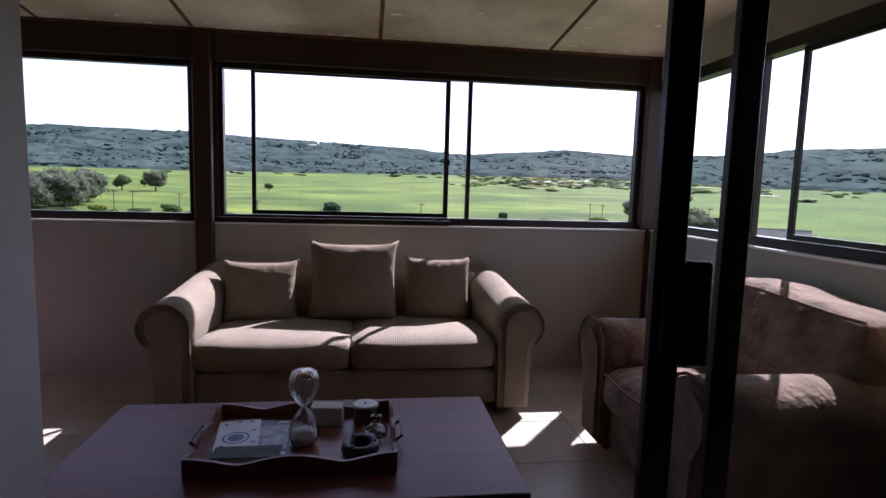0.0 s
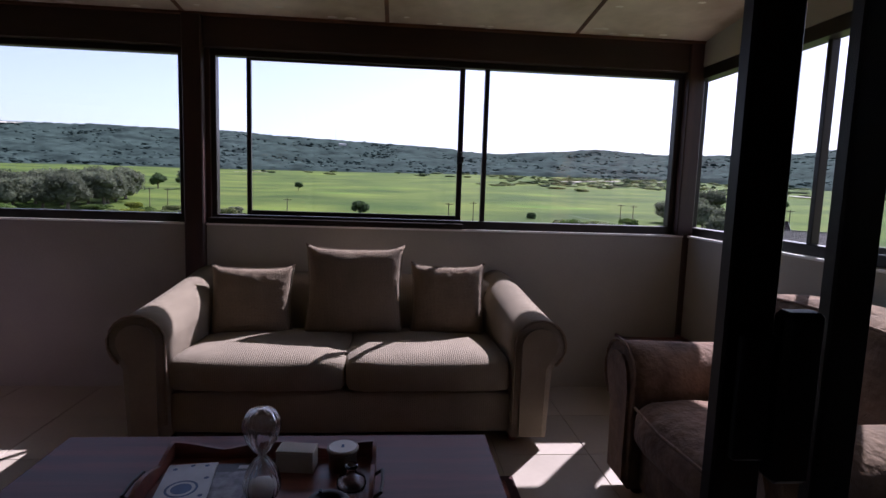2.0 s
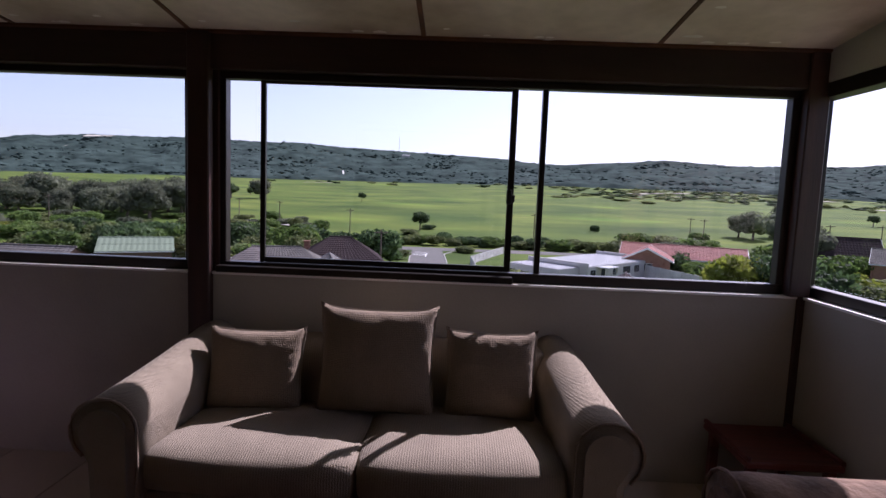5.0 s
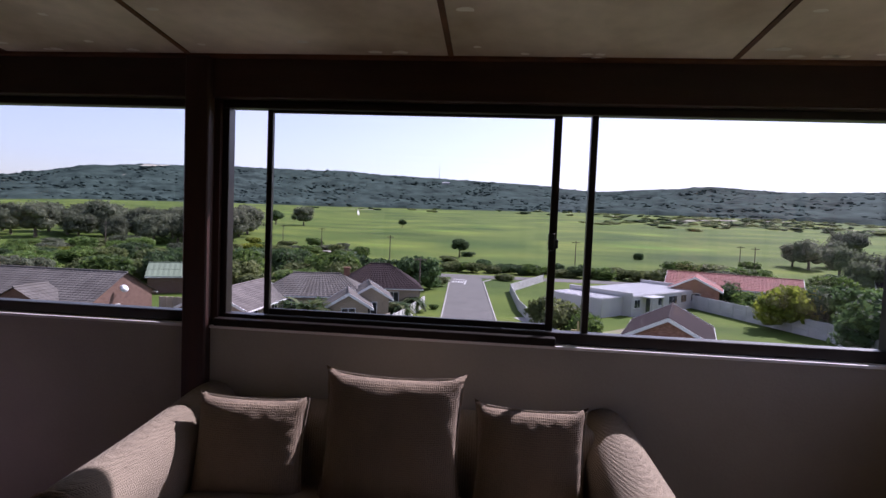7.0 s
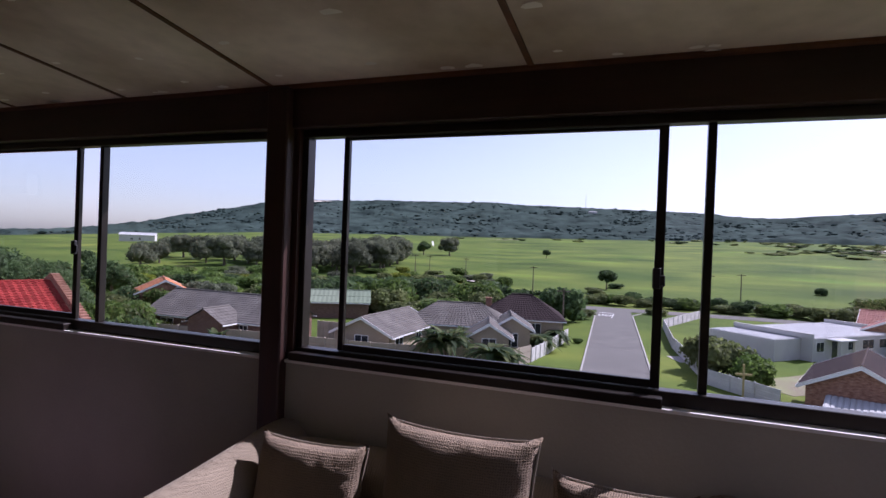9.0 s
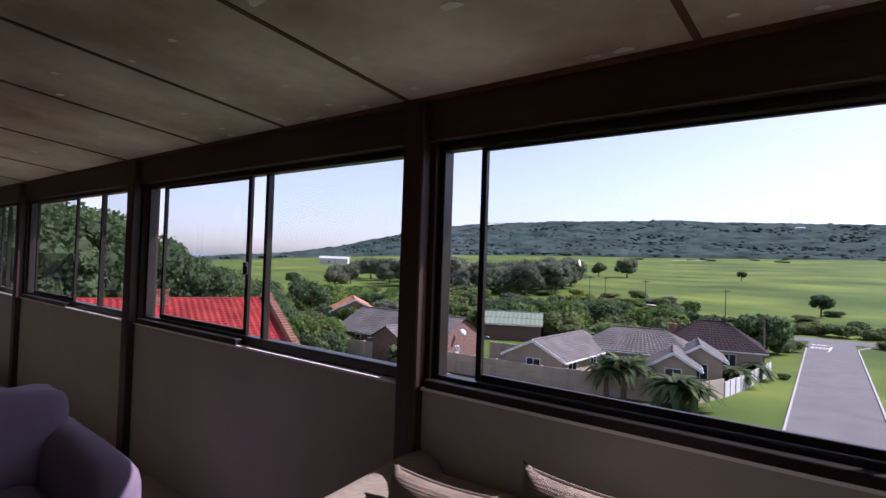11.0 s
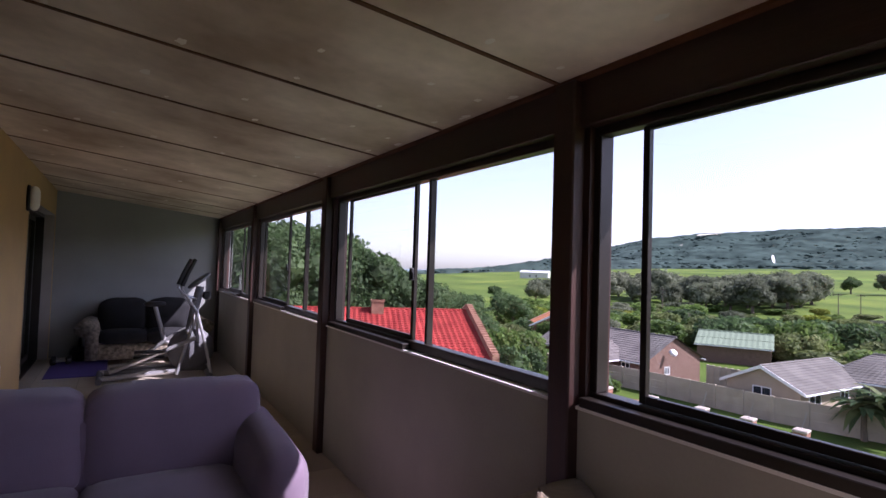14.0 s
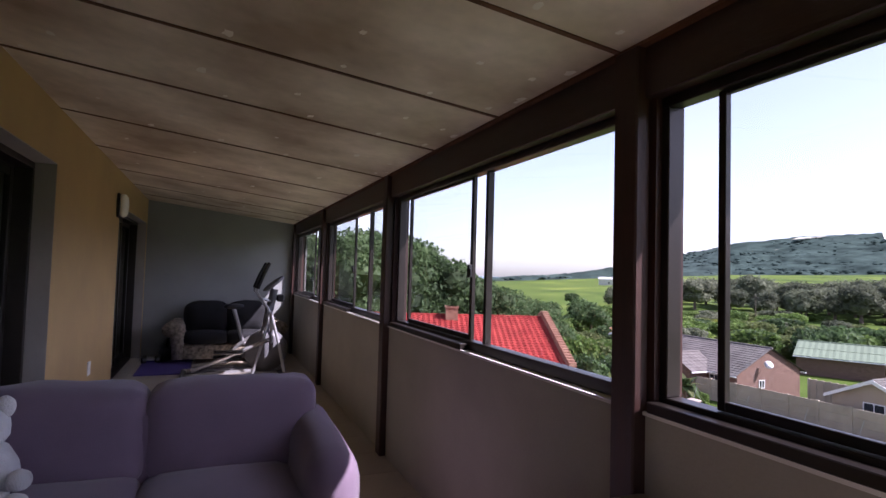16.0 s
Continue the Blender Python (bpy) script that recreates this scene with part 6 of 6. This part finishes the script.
def white_building():
    a, b = Vector((16.4, 68.5)), Vector((28.4, 80.5))
    ang = math.degrees(math.atan2(b.y - a.y, b.x - a.x))
    h = thing("house", "white flat-roofed building with white sheet roof", "house", (a.x, a.y, G), ang, "houses of the street")
    L, W = (b - a).length, 9.0
    part("wall", box(0, L, 0, W, -.3, 2.35), M_WHITEWALL, h)
    part("wall", box(-4.2, 0, 1.2, W, -.3, 2.2), M_WHITEWALL, h)
    for x0, x1, z in ((.2, L - .2, 2.36), (-4.1, -.1, 2.21)):
        rf = ribbed_sheet(x0, x1, .1 if x0 > 0 else 1.3, W - .1, z, .35, .06)
        part("roof", rf, M_ROOFWHITE, h, "white ribbed sheet roof")
    for x in (0, L):
        part("parapet", box(x - .14, x + .14, -.05, W, 2.36, 2.85), M_WHITEWALL, h)
    part("canopy", box(2.2, 5.0, -1.5, 0, 2.2, 2.32, .02), M_ROOFWHITE, h)
    for x in (2.4, 4.8):
        part("column", box(x - .1, x + .1, -1.4, -1.2, 0, 2.2), M_WHITEWALL, h)
    part("door", box(3.2, 4.1, -.03, .02, 0, 2.0), M_PANE, h)
    for x, w in ((1.2, 1.2), (6.6, 1.2), (9.6, 2.0), (12.4, 1.4), (15.2, 1.4)):
        wn_ = new("window")
        wn_.parent = h
        part("frame", box(x - w / 2 - .06, x + w / 2 + .06, -.03, .0, .95, 2.02), M_FASCIA, wn_)
        part("pane", box(x - w / 2, x - .03, -.045, -.03, 1.0, 1.96), M_PANE, wn_)
        part("pane", box(x + .03, x + w / 2, -.045, -.03, 1.0, 1.96), M_PANE, wn_)


white_building()
lean = thing("lean_to", "low lean-to with white corrugated sheet roof", "shed", spot(18.2, 40.5), -18)
part("roof", moved(ribbed_sheet(-2.4, 2.4, -1.4, 1.4, 2.0, .3, .05), 0, 0, 0, 6), M_ROOFWHITE, lean)
part("wall", box(-2.2, 2.2, -1.2, 1.2, 0, 1.85), M_BRICKWALL, lean)


# ---- garden walls and fences ----
M_PRECAST = mat("tan_precast_wall", (0.36, 0.30, 0.23), 0.9, 0.12, 1, 14, 0.3, spread=0.08)
M_PRECASTW = mat("grey_precast_wall", (0.52, 0.50, 0.47), 0.9, 0.12, 1, 14, 0.3, spread=0.08)


def garden_wall(pts, h, material, label, step=2.2, ribs=3):
    w = thing("garden_wall", label, "wall", (pts[0][0], pts[0][1], G))
    o = Vector((pts[0][0], pts[0][1]))
    for p, q in zip(pts, pts[1:]):
        p, q = Vector(p) - o, Vector(q) - o
        n = max(1, round((q - p).length / step))
        ang = math.degrees(math.atan2(q.y - p.y, q.x - p.x))
        for k in range(n):
            c = p.lerp(q, k / n)
            s = (q - p).length / n
            post_bm = box(-.09, .09, -.09, .09, -.3, h + .05, .015)
            part("wall_post", moved(post_bm, c.x, c.y, 0, 0, 0, ang), material, w)
            for r in range(ribs):
                part("panel", moved(box(.09, s - .09, -.035, .035, h * r / ribs - (.3 if r == 0 else 0) + .012, h * (r + 1) / ribs, .012), c.x, c.y, 0, 0, 0, ang), material, w)


garden_wall([(-44, 42.5), (-33, 44.2), (-22, 44.8), (-13.5, 47)], 1.85, M_PRECAST, "tan precast garden wall with posts")
garden_wall([(-31, 50.5), (-25.5, 51)], 2.3, M_PRECAST, "pale slatted fence between the gardens", .55, 1)
garden_wall([(9, 104), (2.6, 86), (3.2, 69), (5.2, 52), (9.5, 47)], 1.25, M_PRECASTW, "pale grey precast wall beside the verge")
garden_wall([(26.5, 80), (30, 70), (33.5, 60), (33, 46)], 1.8, M_PRECASTW, "weathered grey precast wall between gardens")
garden_wall([(-9.5, 53), (-8.8, 58), (-8.2, 68)], 1.3, M_PRECASTW, "low pale wall with pillars beside the street", 1.4, 1)
garden_wall([(-13.5, 47), (-10.8, 48.5), (-9.5, 53)], 1.6, M_PRECAST, "tan garden wall beside the palm")

M_CAP = mat("pale_pillar_stone", (0.36, 0.30, 0.25), 0.9, 0.2, 3, 16, 0.4)
M_WIRE = mat("galvanised_wire", (0.35, 0.35, 0.34), 0.5, 0.1, 3, 16, 0.0, metal=0.6)
for k, az in enumerate((-46.5, -42.0, -37.8, -33.4, -29.6, -25.6)):
    d = 34.0 / math.cos(radians(az + 8)) * 1.15
    p = thing("fence_pillar", "short brick pillar with a pale cap and fence bracket", "pillar", at_bearing(az, d, G), 10, "brick fence pillars")
    part("shaft", box(-.38, .38, -.38, .38, -.2, 1.15, .03), M_BRICKWALL, p)
    part("cap", box(-.42, .42, -.42, .42, 1.15, 1.32, .04), M_CAP, p)
    part("low_wall", box(-2.2, -.38, -.12, .12, -.2, .8, .02), M_BRICKWALL, p)
    part("bracket", tube([(0, 0, 1.3), (.25, .1, 2.4)], .02, 6), M_WIRE, p)


# ---- poles ----
M_PALE_TIMBER = mat("pale_timber", (0.42, 0.33, 0.14), 0.85, 0.25, 3, 24, 0.3, stretch=(3, 3, 0.5))


def pole(az, d, h, arm=True):
    p = thing("utility_pole", "thin timber utility pole standing in grass", "pole", at_bearing(az, d), -az, "utility poles")
    part("shaft", tube([(0, 0, -.3), (0, 0, h)], [.13, .09], 7), M_BARK, p)
    if arm:
        part("crossarm", box(-.9, .9, -.06, .06, h - .5, h - .36), M_BARK, p)


for az, d, h in ((-33.6, 158, 6.5), (-37.4, 150, 6), (-18.2, 150, 6), (-23.5, 165, 5.5), (-22, 175, 5), (-11.2, 128, 6), (8.0, 134, 6), (22.9, 150, 5.5), (24.1, 140, 6), (33.9, 150, 6), (37.4, 150, 6.5), (-8.0, 74, 5.5), (5.4, 128, 6)):
    pole(az, d, h)
cross = thing("wooden_cross_post", "short pale yellow wooden post with a crossbar beside the fence", "post", (7.0, 46.4, G), 10)
part("shaft", box(-.06, .06, -.06, .06, -.3, 2.9, .01), M_PALE_TIMBER, cross)
part("crossbar", box(-.55, .55, -.05, .05, 2.1, 2.25, .01), M_PALE_TIMBER, cross)
mast = thing("radio_mast", "thin radio mast on the ridge of the hill", "mast", at_bearing(-6.3, 1490), 0)
part("shaft", tube([(0, 0, 0), (0, 0, 46)], [.7, .35], 5), M_WIRE, mast)
dish = thing("satellite_dish", "white satellite dish on a brick gable", "dish", (-33.3, 48.2, G + 3.0))
part("bowl", moved(lathe([(.02, 0), (.2, .03), (.36, .11), (.38, .13)], 18), .35, -.1, .2, 55, 0, 60), M_FASCIA, dish, smooth=True)
part("arm", tube([(0, 0, 0), (.3, -.05, .15)], .03, 6), M_WIRE, dish)
# ---- floor tiles ----
floor_ob = bpy.data.objects["floor"]
TS = 0.45
nx, ny = int((X1 - X0) / TS) + 1, int((YW - 1.6) / TS) + 1
tile_me = bpy.data.meshes.new("tile")
tb = box(-TS / 2 + .002, TS / 2 - .002, -TS / 2 + .002, TS / 2 - .002, -.012, 0, .0015)
tb.to_mesh(tile_me)
tb.free()
tile_me.materials.append(M_TILE)
for i in range(nx):
    for j in range(ny):
        o = new("tile", tile_me)
        o.location = (X1 - TS * (i + .5), YW - TS * (j + .5), 0)
        o.parent = floor_ob
solid("inner_floor", box(-9.5, 3.2, -2.7, YW - TS * ny, -.02, -.001), M_TILE, "beige tiled floor of the dark room", "floor")
